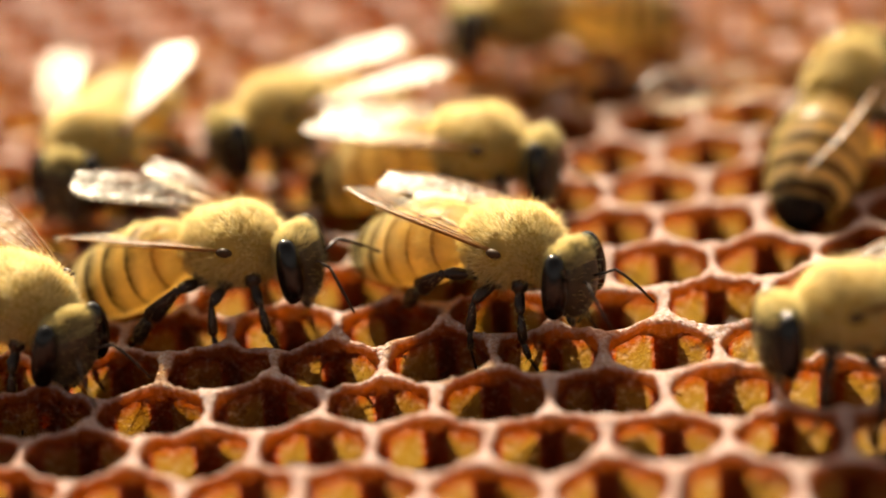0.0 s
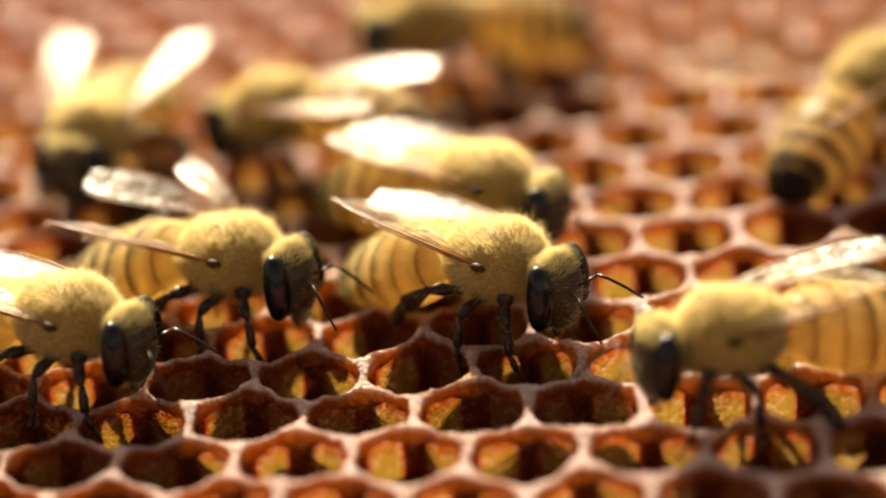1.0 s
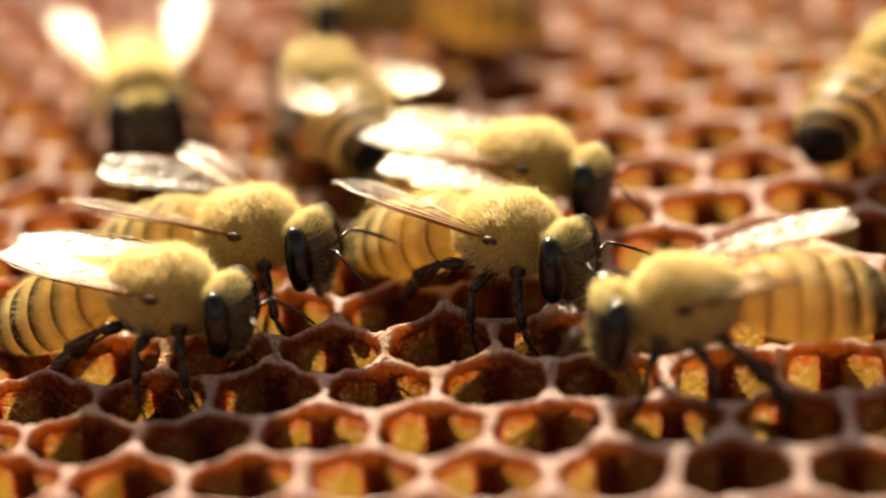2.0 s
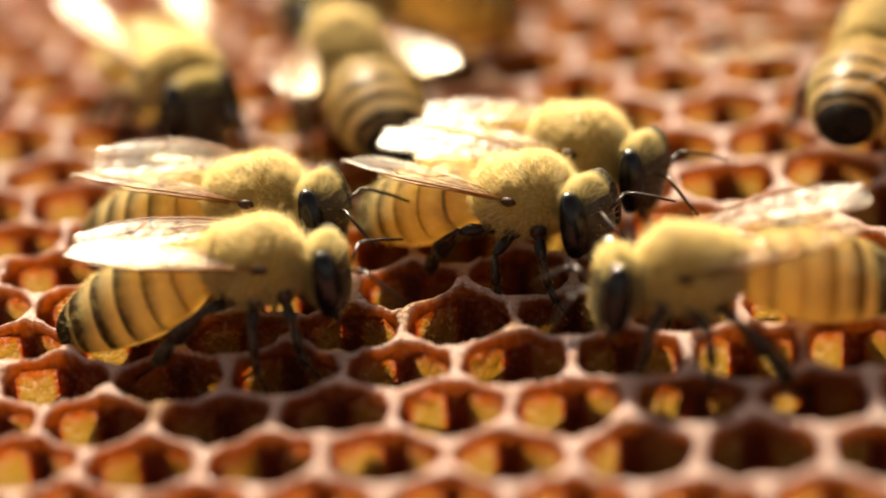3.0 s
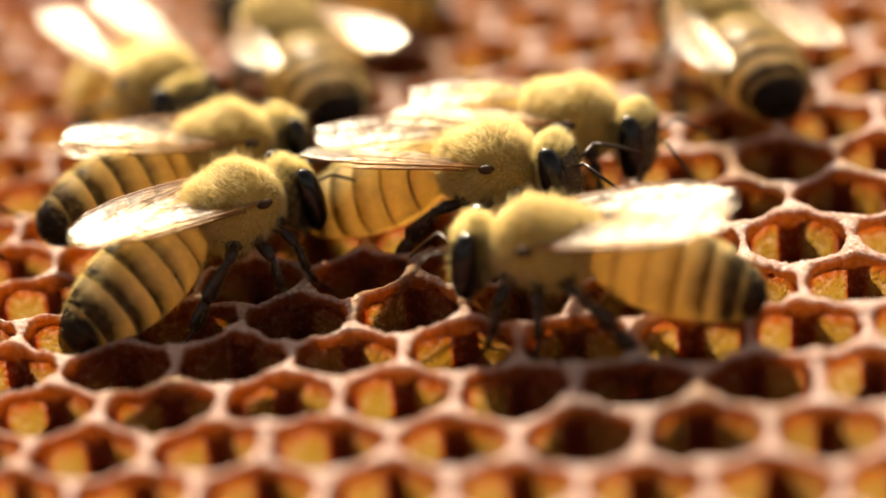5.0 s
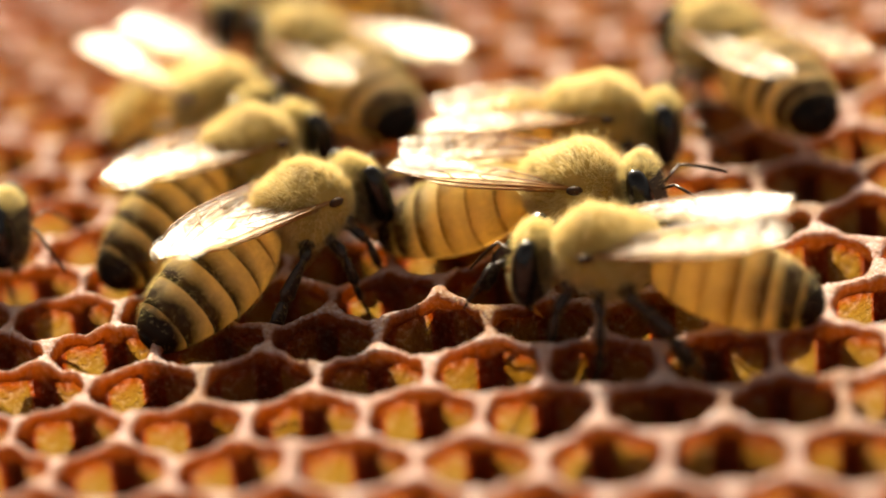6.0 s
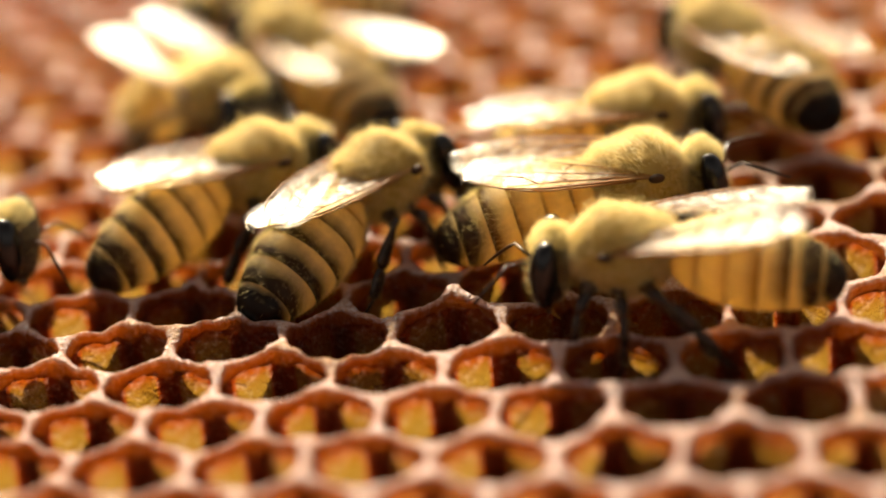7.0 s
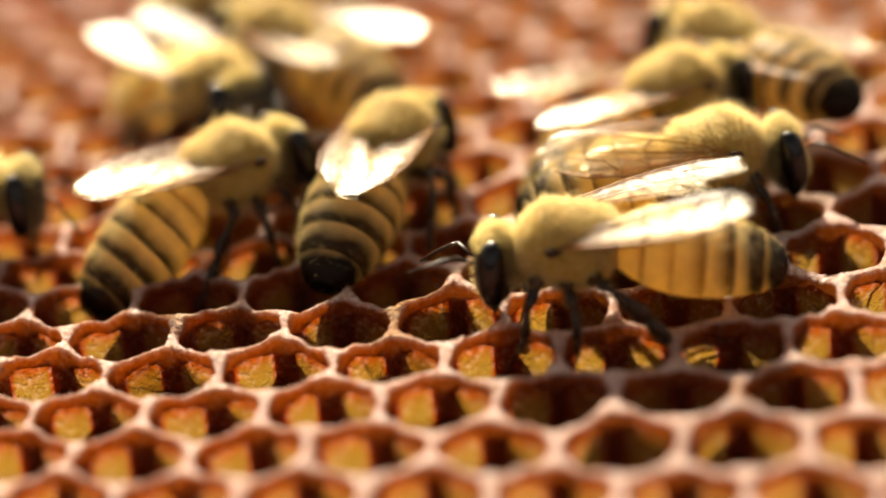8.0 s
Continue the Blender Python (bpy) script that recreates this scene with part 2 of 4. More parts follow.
def cell_shape(cx, cy, fine=6, depth=9.5):
    """One open cell: stout rounded rim, the three walls it owns, and its floor. In millimetres, about its centre."""
    R = PITCH / math.sqrt(3)
    cor = []
    for k in range(6):
        a = radians(30 + 60 * k)
        cor.append(corner(cx + R * math.cos(a), cy + R * math.sin(a) * 0.951))
    mid = sum(cor, Vector()) / 6
    mid.z = 0
    loop = []
    for k in range(6):
        a, b = cor[k], cor[(k + 1) % 6]
        for i in range(fine):
            f = i / fine
            p = a.lerp(b, f)
            s = math.sin(math.pi * f)
            p.z -= 0.14 * s
            p += Vector((uneven(p.x * 3, p.y * 3, 4.0, 0.2), uneven(p.x * 3, p.y * 3, 5.0, 0.2),
                         uneven(p.x * 3, p.y * 3, 6.0, 0.22) + uneven(p.x * 15, p.y * 15, 8.0, 0.10)))
            loop.append(p)
    n = len(loop)
    profile = [(0.0, 0.0), (0.5, -0.02), (0.85, -0.09), (1.0, -0.20), (0.94, -0.31), (0.68, -0.43), (0.32, -0.53), (0.0, -0.62)]
    # pale by ring: fresh wax, with the sun's white painted on the crest
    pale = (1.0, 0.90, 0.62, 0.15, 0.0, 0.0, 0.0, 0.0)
    # painted sun glow of the lip, ring by ring
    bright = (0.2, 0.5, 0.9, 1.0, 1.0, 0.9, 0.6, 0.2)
    verts, faces, rims, thick_shades, lips = [], [], [], [], []

    def away(k):
        """Share of the wall's width to its nearer corner."""
        return min(k % fine, fine - k % fine) / fine

    def in_corner(k):
        return fine > 4 and min(away(k), away(k + 1)) < 0.14

    def ring(f, dz, filled, rim, lip):
        for k, p in enumerate(loop):
            out = Vector((p.x - mid.x, p.y - mid.y, 0))
            r = out.length
            turn = math.atan2(out.y, out.x)
            inner = 0.2 * (r - 0.26) + 0.8 / math.hypot(math.cos(turn) / 2.46, math.sin(turn) / 2.26) + uneven(p.x * 2 + cx, p.y * 2 + cy, 7.0, 0.16)
            inner = min(inner, r - 0.14)
            near = max(0.0, 1 - away(k) / 0.14)      # wax fills and rounds the corners
            g = max(f, 0.42 * near * near * (3 - 2 * near)) if filled and fine > 4 else f
            q = out * ((r + (inner - r) * g) / r)
            if 0 < f and dz is not None:             # crumbly, chewed wax
                q *= 1 + uneven(q.x * 9 + cx, q.y * 9 + dz * 20, 9.0, 0.03)
            verts.append((q.x, q.y, -depth if dz is None else p.z + dz * (1 + (1.2 * max(0.0, 1 - away(k) / 0.5) ** 1.5 if filled else 0))))
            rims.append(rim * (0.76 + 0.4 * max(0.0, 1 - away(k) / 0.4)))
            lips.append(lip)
            # shade painted into the filled corners
            thick_shades.append(max(0.40, 1 - away(k) / 0.30) if filled else 0.45)

    for j, (f, dz) in enumerate(profile):
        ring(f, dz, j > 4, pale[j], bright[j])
    for j in range(len(profile) - 1):
        for k in range(n):
            a, b = j * n + k, j * n + (k + 1) % n
            faces.append((a, a + n, b + n, b))
    low = (len(profile) - 1) * n
    if fine > 4:
        ring(0.0, None, True, 0.0, 0.0)
        for k in range(n):
            if in_corner(k):
                b = (k + 1) % n
                faces.append((low + k, low + n + k, low + n + b, low + b))
    # the walls: thicker wax under the rim, painted shade beside the corners, thin between
    base = len(verts)
    levels = (-0.57, -0.95, -1.35, -2.0, None)
    for i, dz in enumerate(levels):
        for k, p in enumerate(loop):
            verts.append((p.x - mid.x, p.y - mid.y, -depth if dz is None else p.z + dz))
            rims.append(0.0)
            lips.append(0.0)
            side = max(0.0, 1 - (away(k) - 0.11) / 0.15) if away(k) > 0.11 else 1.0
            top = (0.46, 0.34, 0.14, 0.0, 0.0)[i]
            thick_shades.append(min(1.0, math.hypot(side, top)))
    for i in range(len(levels) - 1):
        for k in range(3 * fine):
            if not in_corner(k):
                a, b = base + i * n + k, base + i * n + (k + 1) % n
                faces.append((a, a + n, b + n, b))
    foot = base + (len(levels) - 1) * n
    verts.append((0, 0, -depth - 0.9))
    rims.append(0.0)
    lips.append(0.0)
    thick_shades.append(0.8)
    c = len(verts) - 1
    for k in range(n):
        faces.append((foot + (k + 1) % n, foot + k, c))
    return mid, verts, faces, rims, thick_shades, lips


def wax_mesh(name, verts, faces, rims, thick_shades, lips):
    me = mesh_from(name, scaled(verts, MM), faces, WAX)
    for key, values in (("rim", rims), ("thick_shade", thick_shades), ("lip", lips)):
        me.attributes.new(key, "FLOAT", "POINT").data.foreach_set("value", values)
    return me


honeycomb = tagged(new("honeycomb"), "reddish-brown beeswax honeycomb with open hexagonal cells and pale rims", "honeycomb")
comb_cells = []
far_verts, far_faces, far_rims, far_thick_shades, far_lips = [], [], [], [], []
for r in range(-12, 19):
    for i in range(-16, 17):
        cx, cy = (i + 0.5 + (0.5 if r % 2 else 0)) * PITCH, r * ROW
        near = -22 < cy < 46 and abs(cx - 2 + 0.1 * cy) < 21 + 0.22 * (cy + 22)
        mid, verts, faces, rims, thick_shades, lips = cell_shape(cx, cy, 12 if near else 2)
        if near:
            comb_cells.append((mid, verts, faces, rims, thick_shades, lips))
        else:
            b = len(far_verts)
            far_verts += [(v[0] + mid.x, v[1] + mid.y, v[2]) for v in verts]
            far_faces += [tuple(b + k for k in f) for f in faces]
            far_rims += rims
            far_thick_shades += thick_shades
            far_lips += lips


# ---- bees ----
def abdomen_at(s, a, swell=1.0):
    """The abdomen's skin: s from the waist to the tip, a round it."""
    L = 7.45
    r = 2.06 * max(0.0, math.sin(math.pi * min(1.0, s ** 0.88 * 0.97 + 0.03))) ** (0.66 - 0.28 * s) * swell
    return (-L * s, r * math.sin(a), r * 0.83 * math.cos(a) - 0.55 * s * s - 0.15 * math.sin(math.pi * s))


def plate(s0, s1, half=128):
    """One back plate of the abdomen, lapping over the next; half is how far it reaches round, in degrees to a side."""
    rings, sides = 6, 30
    verts, faces = [], []
    for i in range(rings + 1):
        s = s0 + (s1 - s0) * i / rings
        k = 1.005 + 0.024 * (i / rings)
        for j in range(sides + 1):
            a = radians(half * (2 * j / sides - 1))
            verts.append(abdomen_at(s, a, k))
    w = sides + 1
    for j in range(w):
        verts.append(abdomen_at(s1 - 0.01, radians(half * (2 * j / sides - 1)), 0.985))
    for i in range(rings + 1):
        for j in range(sides):
            a = i * w + j
            faces.append((a, a + w, a + w + 1, a + 1))
    return verts, faces


def surface_roots(shape, count, rng, keep):
    out = []
    while len(out) < count:
        s, a = rng.random(), rng.uniform(0, 2 * math.pi)
        p = Vector(shape(s, a))
        e = 0.01
        n = (Vector(shape(min(s + e, 1), a)) - Vector(shape(max(s - e, 0), a))).cross(Vector(shape(s, a + e)) - Vector(shape(s, a - e)))
        if n.length < 1e-9:
            continue
        n.normalize()
        if n.dot(p - Vector(shape(s, a + math.pi))) < 0:
            n = -n
        if keep(s, a, p, rng):
            out.append((p, n))
    return out


def thorax_at(s, a):
    th = math.pi * s
    x = 2.05 * math.cos(th)
    r = math.sin(th) ** 0.8
    return (x, 1.95 * r * math.sin(a), 1.70 * r * math.cos(a) + 0.12 * math.sin(2.2 * x))


def head_at(s, a):
    th = math.pi * s
    z = 1.5 * math.cos(th)
    r = math.sin(th) ** 0.75
    w = 1.58 - 0.34 * (1 - math.cos(th)) ** 1.3 * 0.55
    return (0.85 * r * math.cos(a) - 0.10 * z + 0.15, w * r * math.sin(a), z)


def eye_at(s, a):
    th = math.pi * s
    r = math.sin(th) ** 0.7
    return (0.54 * r * math.cos(a) + 0.10 * r, 0.56 * r * math.sin(a), 1.34 * math.cos(th))


def wing_outline(u, hind):
    """Front and rear edge of a wing at u from hinge to tip."""
    if hind:
        f = 0.12 * math.sin(math.pi * u) - 0.7 * u ** 6
        return f, f - 2.15 * u ** 0.6 * math.sqrt(max(0.0, 1 - u ** 4))
    f = 0.25 * math.sin(math.pi * u ** 1.3) - 1.0 * u ** 6
    return f, f - (0.25 + 3.15 * u ** 0.75) * math.sqrt(max(0.0, 1 - u ** 5))


def wing_rise(u, v):
    """The wing's own pleats and droop."""
    return 0.045 * math.sin(2.5 * math.pi * v) * math.sin(math.pi * u) - 0.28 * u * v + 0.2 * u - 0.55 * u * u


def wing_mesh(side, hind):
    L, nu, nv = (5.6 if hind else 7.9), 18, 6
    verts, faces = [], []
    for lift in (0.012, -0.012):
        for i in range(nu + 1):
            u = math.sin(math.pi / 2 * i / nu)
            f, r = wing_outline(u, hind)
            for j in range(nv + 1):
                v = j / nv
                y = f + (r - f) * v
                z = wing_rise(u, v) + lift
                verts.append((-L * u, side * y, z))
    w, half = nv + 1, (nu + 1) * (nv + 1)
    for i in range(nu):
        for j in range(nv):
            a = i * w + j
            faces.append((a, a + 1, a + w + 1, a + w))
            a += half
            faces.append((a, a + w, a + w + 1, a + 1))
    edge = [j for j in range(w)] + [i * w + nv for i in range(1, nu + 1)] + [nu * w + j for j in range(nv - 1, -1, -1)] + [i * w for i in range(nu - 1, 0, -1)]
    for a, b in zip(edge, edge[1:] + edge[:1]):
        faces.append((b, a, a + half, b + half))
    return verts, faces


def vein_mesh(side, hind):
    L = 5.6 if hind else 7.9
    runs = [[(u, 0.0) for u in (0, 0.2, 0.4, 0.6, 0.8, 0.95)],
            [(0, 0.1), (0.2, 0.18), (0.45, 0.16), (0.62, 0.14), (0.78, 0.05)],
            [(0, 0.2), (0.2, 0.42), (0.45, 0.5), (0.7, 0.55), (0.88, 0.6)],
            [(0.0, 0.3), (0.2, 0.75), (0.4, 0.82), (0.6, 0.9)],
            [(0.45, 0.16), (0.5, 0.34), (0.45, 0.5)], [(0.62, 0.14), (0.68, 0.35), (0.70, 0.55)], [(0.4, 0.82), (0.45, 0.66), (0.45, 0.5)],
            [(0.68, 0.35), (0.85, 0.42)]]
    if hind:
        runs = runs[:3]
    made = []
    for k, run in enumerate(runs):
        pts = []
        for u, v in run:
            f, r = wing_outline(u, hind)
            y = f + (r - f) * v
            pts.append((-L * u, side * y, wing_rise(u, v)))
        r0 = 0.064 if k == 0 else 0.038
        vs, fs = tube(pts, [r0 * (1 - 0.55 * i / (len(pts) - 1)) for i in range(len(pts))], 6)
        made.append((vs, fs))
    return made


def bm(name, vf, material, smooth=True):
    return mesh_from(name, scaled(vf[0], BEE), vf[1], material, smooth)


rng = random.Random(4)
PLATES = [(0.02, 0.20), (0.18, 0.36), (0.34, 0.53), (0.51, 0.69), (0.67, 0.85), (0.83, 1.0)]
LEGS = {  # hip, knee, ankle, heel, toe of the legs on the bee's left
    "front": [(1.30, 1.35, 2.0), (1.80, 1.95, 1.25), (2.05, 2.1, 0.05), (2.40, 2.1, -0.6), (2.80, 2.1, -1.0)],
    "middle": [(0.1, 1.5, 1.9), (-0.15, 2.60, 1.45), (-0.1, 2.85, 0.15), (0.0, 2.9, -0.65), (0.3, 2.95, -1.4)],
    "hind": [(-1.0, 1.45, 1.95), (-1.60, 2.55, 2.05), (-2.95, 3.0, 0.75), (-3.65, 3.1, -0.35), (-4.35, 3.15, -0.9)],
}
THIGH = {"front": 0.25, "middle": 0.27, "hind": 0.29}
SHIN = {"front": (0.22, 0.24, 0.85), "middle": (0.23, 0.27, 0.8), "hind": (0.14, 0.21, 2.1)}
HEEL = {"front": (0.17, 0.8), "middle": (0.19, 0.7), "hind": (0.18, 2.0)}


def bee_meshes():
    M = {}
    M["thorax"] = bm("thorax", blob(thorax_at, 20, 28), SKIN)
    bare = Vector((0.4, 1.8, 0.75))     # brown skin shows round the wing roots
    keep_t = lambda s, a, p, g: (Vector((p.x, abs(p.y), p.z)) - bare).length > 0.42 + 0.3 * g.random() and (p.z > 0.2 or g.random() < 0.55 + 0.4 * max(0.0, 1 + p.z))
    roots = surface_roots(thorax_at, 17000, rng, keep_t)
    short, long = down(roots, 0.34, 0.0085, Vector((-0.55, 0, 0.1)), rng), hairs(roots[:2400], 0.66, 0.006, Vector((-0.3, 0, 0.15)), rng)
    n = len(short[0])
    M["thorax_fur"] = bm("fur", (short[0] + long[0], short[1] + [tuple(n + q for q in f) for f in long[1]]), FUR)
    M["head"] = bm("head", blob(head_at, 18, 26), FACE)
    behind = lambda s, a, p, g: (p.x < -0.30 and p.z > -0.9) or (p.z > 0.95 and abs(p.y) < 1.1) or (abs(p.y) < 0.9 and g.random() < 0.06)
    roots = surface_roots(head_at, 4200, rng, behind)
    M["head_fur"] = bm("fur", down(roots, 0.34, 0.0075, Vector((0.15, 0, 0.35)), rng), DOWN)
    M["eye"] = bm("eye", blob(eye_at, 14, 18), EYE)
    M["abdomen"] = bm("abdomen", blob(lambda s, a: abdomen_at(s, a, 0.985), 24, 30), BELLY)
    for k, (s0, s1) in enumerate(PLATES):
        M["plate", k] = bm("back_plate", plate(s0, s1, 180 if k == 5 else 128), TIP if k == 5 else FRONT if k == 0 else BAND[k - 1])
        M["soft_plate", k] = bm("back_plate", plate(s0, s1, 180 if k == 5 else 128), TIP if k == 5 else FRONT if k == 0 else SOFT[k - 1])
        M["lined_plate", k] = bm("back_plate", plate(s0, s1, 180 if k == 5 else 128), TIP if k == 5 else FRONT if k == 0 else LINED[k - 1])
    roots = []
    for k, (s0, s1) in enumerate(PLATES):
        # thick in front of each plate, thinner over its dark rear band
        n = (2600, 2000, 1800, 1300, 800, 90)[k]
        band = (lambda s, a, p, g, s0=s0, s1=s1, k=k: s0 < s < (s1 if k == 0 or g.random() < 0.16 else s0 + g.uniform(0.25, 0.65) * (s1 - s0)) and math.cos(a) > -0.45 - 0.3 * g.random())
        roots += surface_roots(lambda s, a: abdomen_at(s, a, 1.03), n, rng, band)
    M["abdomen_fur"] = bm("fur", down(roots, 0.32, 0.0050, Vector((-1.15, 0, 0)), rng), DOWN)
    for side, tag in ((1, "L"), (-1, "R")):
        for hind in (False, True):
            M["wing", tag, hind] = bm("wing", wing_mesh(side, hind), MEMBRANE)
            M["vein", tag, hind] = [bm("vein", v, VEIN) for v in vein_mesh(side, hind)]
        for which, joints in LEGS.items():
            J = [Vector((x, y * side, z)) for x, y, z in joints]
            hip = J[0]
            a, b, c, d, e = [j - hip for j in J]
            bow = Vector((0, 0.12 * side, 0.1))
            th = THIGH[which]
            M["leg", tag, which] = bm("leg", tube([a + Vector((0, -0.35 * side, 0.62)), a + Vector((0, -0.06 * side, 0.30)), a, a.lerp(b, 0.15), a.lerp(b, 0.3), a.lerp(b, 0.6) + bow * 0.5, a.lerp(b, 0.88), b], [0.14, 0.34, 0.36, 0.2, th * 0.85, th, th * 0.75, 0.11], 10), LEG)
            s0, s1, flat = SHIN[which]
            M["shin", tag, which] = bm("shin", tube([b, b.lerp(c, 0.12), b.lerp(c, 0.45), b.lerp(c, 0.85), c], [0.10, s0 * 0.7, s0 + 0.3 * (s1 - s0), s1, s1 * 0.55], 10, flat), LEG)
            h, flat = HEEL[which]
            M["heel", tag, which] = bm("heel", tube([c, c.lerp(d, 0.15), c.lerp(d, 0.5), c.lerp(d, 0.88), d], [0.10, h * 0.8, h, h * 0.85, 0.09], 10, flat), LEG)
            beads, widths = [], []
            for i in range(4):
                beads += [d.lerp(e, 0.25 * i), d.lerp(e, 0.25 * i + 0.2)]
                widths += [0.055, 0.095]
            claw = e + (e - d).normalized() * 0.22 + Vector((0, 0.12 * side, -0.06))
            M["foot", tag, which] = bm("foot", tube(beads + [e, claw], widths + [0.07, 0.02], 8, 0.8), LEG)
            hr = []
            for p0, p1, rr in ((a, b, th), (b, c, s1), (c, d, h)):
                ax = (p1 - p0).normalized()
                for _ in range(40 if which != "hind" else 90):
                    v = Vector((rng.gauss(0, 1), rng.gauss(0, 1), rng.gauss(0, 1)))
                    v = (v - ax * v.dot(ax)).normalized()
                    hr.append((p0.lerp(p1, rng.uniform(0.05, 0.98)) + v * rr * 0.5, v))
            M["leg_fur", tag, which] = bm("fur", hairs(hr, 0.34, 0.006, (c - a).normalized() * 0.5, rng), DOWN)
        s = side
        M["antenna", tag] = bm("antenna", tube([(0, 0, 0), (0.3, 0.15 * s, 0.1), (0.75, 0.45 * s, 0.25)], [0.055, 0.062, 0.065], 8), LEG)
        M["feeler", tag] = bm("feeler", tube([(0.75, 0.45 * s, 0.25), (1.1, 0.6 * s, 0.0), (1.7, 0.75 * s, -0.5), (2.35, 0.85 * s, -1.1)], [0.06, 0.07, 0.07, 0.05], 8), LEG)
        M["jaw", tag] = bm("jaw", tube([(0, 0, 0), (0.15, 0.02 * s, -0.25), (0.12, -0.16 * s, -0.55)], [0.16, 0.17, 0.06], 8), HORN)
    M["tongue"] = bm("tongue", tube([(0, 0, 0), (0.12, 0, -0.4), (-0.05, 0, -0.85), (-0.30, 0, -1.1)], [0.11, 0.13, 0.08, 0.03], 8), AMBER)
    M["tegula"] = bm("wing_root", blob(lambda s, a: (0.36 * math.cos(math.pi * s), 0.20 * math.sin(math.pi * s) * math.sin(a), 0.21 * math.sin(math.pi * s) * math.cos(a)), 8, 12), ROOT)
    M["waist"] = bm("waist", tube([(0.4, 0, 0), (0, 0, 0.02), (-0.4, 0, 0)], [0.7, 0.5, 0.6], 12), HORN)
    return M


MESH = bee_meshes()
REST = (11, 6, -6)


def wing_pose(side, hind, spread, lift, roll):
    """Hinge place and turn of a wing, which points backwards at rest."""
    at = Vector((0.35, 1.95 * side, 0.72)) if not hind else Vector((-0.4, 1.85 * side, 0.62))
    m = pose(0, 0, 0, 0, 0, -side * spread) @ pose(0, 0, 0, side * roll, lift, 0)
    return Matrix.Translation(at * BEE + Vector((0, 0, 3.0 * BEE))) @ m


def child(ob, name):
    return next(c for c in ob.children if c.name.split(".")[0] == name)


def make_bee(label, plates="plate"):
    bee = tagged(new("honey_bee"), label, "bee", "honey bees on the comb")
    th = part("thorax", MESH["thorax"], bee, (0, 0, 3.0 * BEE))
    part("fur", MESH["thorax_fur"], th, label="dense golden fur")
    part("waist", MESH["waist"], bee, (-1.65 * BEE, 0, 2.85 * BEE))
    hd = part("head", MESH["head"], bee, (2.82 * BEE, 0, 2.42 * BEE))
    hd.scale = (1.05, 1.05, 1.05)
    part("fur", MESH["head_fur"], hd)
    part("tongue", MESH["tongue"], hd, (0.28 * BEE, 0, -1.25 * BEE), "short amber tongue")
    for side, tag in ((1, "L"), (-1, "R")):
        e = part("eye", MESH["eye"], hd, (0.12 * BEE, 1.26 * side * BEE, 0.24 * BEE), "glossy black compound eye")
        e.rotation_euler = (radians(side * 7), radians(-6), 0)
        part("jaw", MESH["jaw", tag], hd, (0.25 * BEE, 0.32 * side * BEE, -1.4 * BEE))
        an = part("antenna", MESH["antenna", tag], bee, (3.82 * BEE, 0.35 * side * BEE, 2.75 * BEE))
        part("feeler", MESH["feeler", tag], an)
        part("wing_root", MESH["tegula"], bee, (0.45 * BEE, 2.02 * side * BEE, 3.68 * BEE), "dark brown wing root")
        for hind in (True, False):
            spread, lift, roll = REST
            w = part("hind_wing" if hind else "fore_wing", MESH["wing", tag, hind], bee, label="clear amber-tinted wing")
            w.matrix_basis = wing_pose(side, hind, spread, lift - (3 if hind else 0), roll)
            for me in MESH["vein", tag, hind]:
                part("vein", me, w)
        for which, joints in LEGS.items():
            x, y, z = joints[0]
            lg = part(which + "_leg", MESH["leg", tag, which], bee, (x * BEE, y * side * BEE, z * BEE))
            part("shin", MESH["shin", tag, which], lg)
            part("heel", MESH["heel", tag, which], lg)
            part("foot", MESH["foot", tag, which], lg)
            part("fur", MESH["leg_fur", tag, which], lg)
    ab = part("abdomen", MESH["abdomen"], bee, (-1.58 * BEE, 0, 2.9 * BEE))
    for k in range(6):
        part("back_plate", MESH[plates, k], ab, label="black tail plate" if k == 5 else "")
    part("fur", MESH["abdomen_fur"], ab)
    return bee


def stand(x, y, turn, tilt):
    """A bee's pose: place on the comb in millimetres, heading, nose up, turned about the middle of its thorax."""
    up = 3.0 * BEE
    return pose(x * MM, y * MM, up, 0, -tilt, turn) @ Matrix.Translation((0, 0, -up))


def hang(angle):
    return pose(-1.58 * BEE, 0, 2.9 * BEE, 0, -angle, 0)


def wings(bee, rows):
    """Keys a bee's wings: seconds, then spread, lift, roll (and spread of the hind wing) of the left and of the right pair."""
    for c in bee.children:
        kind = c.name.split(".")[0]
        if kind in ("fore_wing", "hind_wing"):
            side, hind = (1 if c.location.y > 0 else -1), kind == "hind_wing"
            keys = []
            for t, left, right in rows:
                spread, lift, roll, *back = left if side > 0 else right
                if hind:
                    spread, lift = (back[0] if back else spread - 2), lift - 2
                keys.append((t, wing_pose(side, hind, spread, lift, roll)))
            walk(c, keys)


def feel(bee, rows):
    """Keys a bee's feelers: seconds, then swing outwards and upwards of the left and of the right one."""
    for c in bee.children:
        if c.name.split(".")[0] == "antenna":
            side = 1 if c.location.y > 0 else -1
            walk(c, [(t, Matrix.Translation((3.82 * BEE, 0.35 * side * BEE, 2.75 * BEE)) @ pose(0, 0, 0, 0, -(lu if side > 0 else ru), side * (lo if side > 0 else ro)))
                     for t, lo, lu, ro, ru in rows])


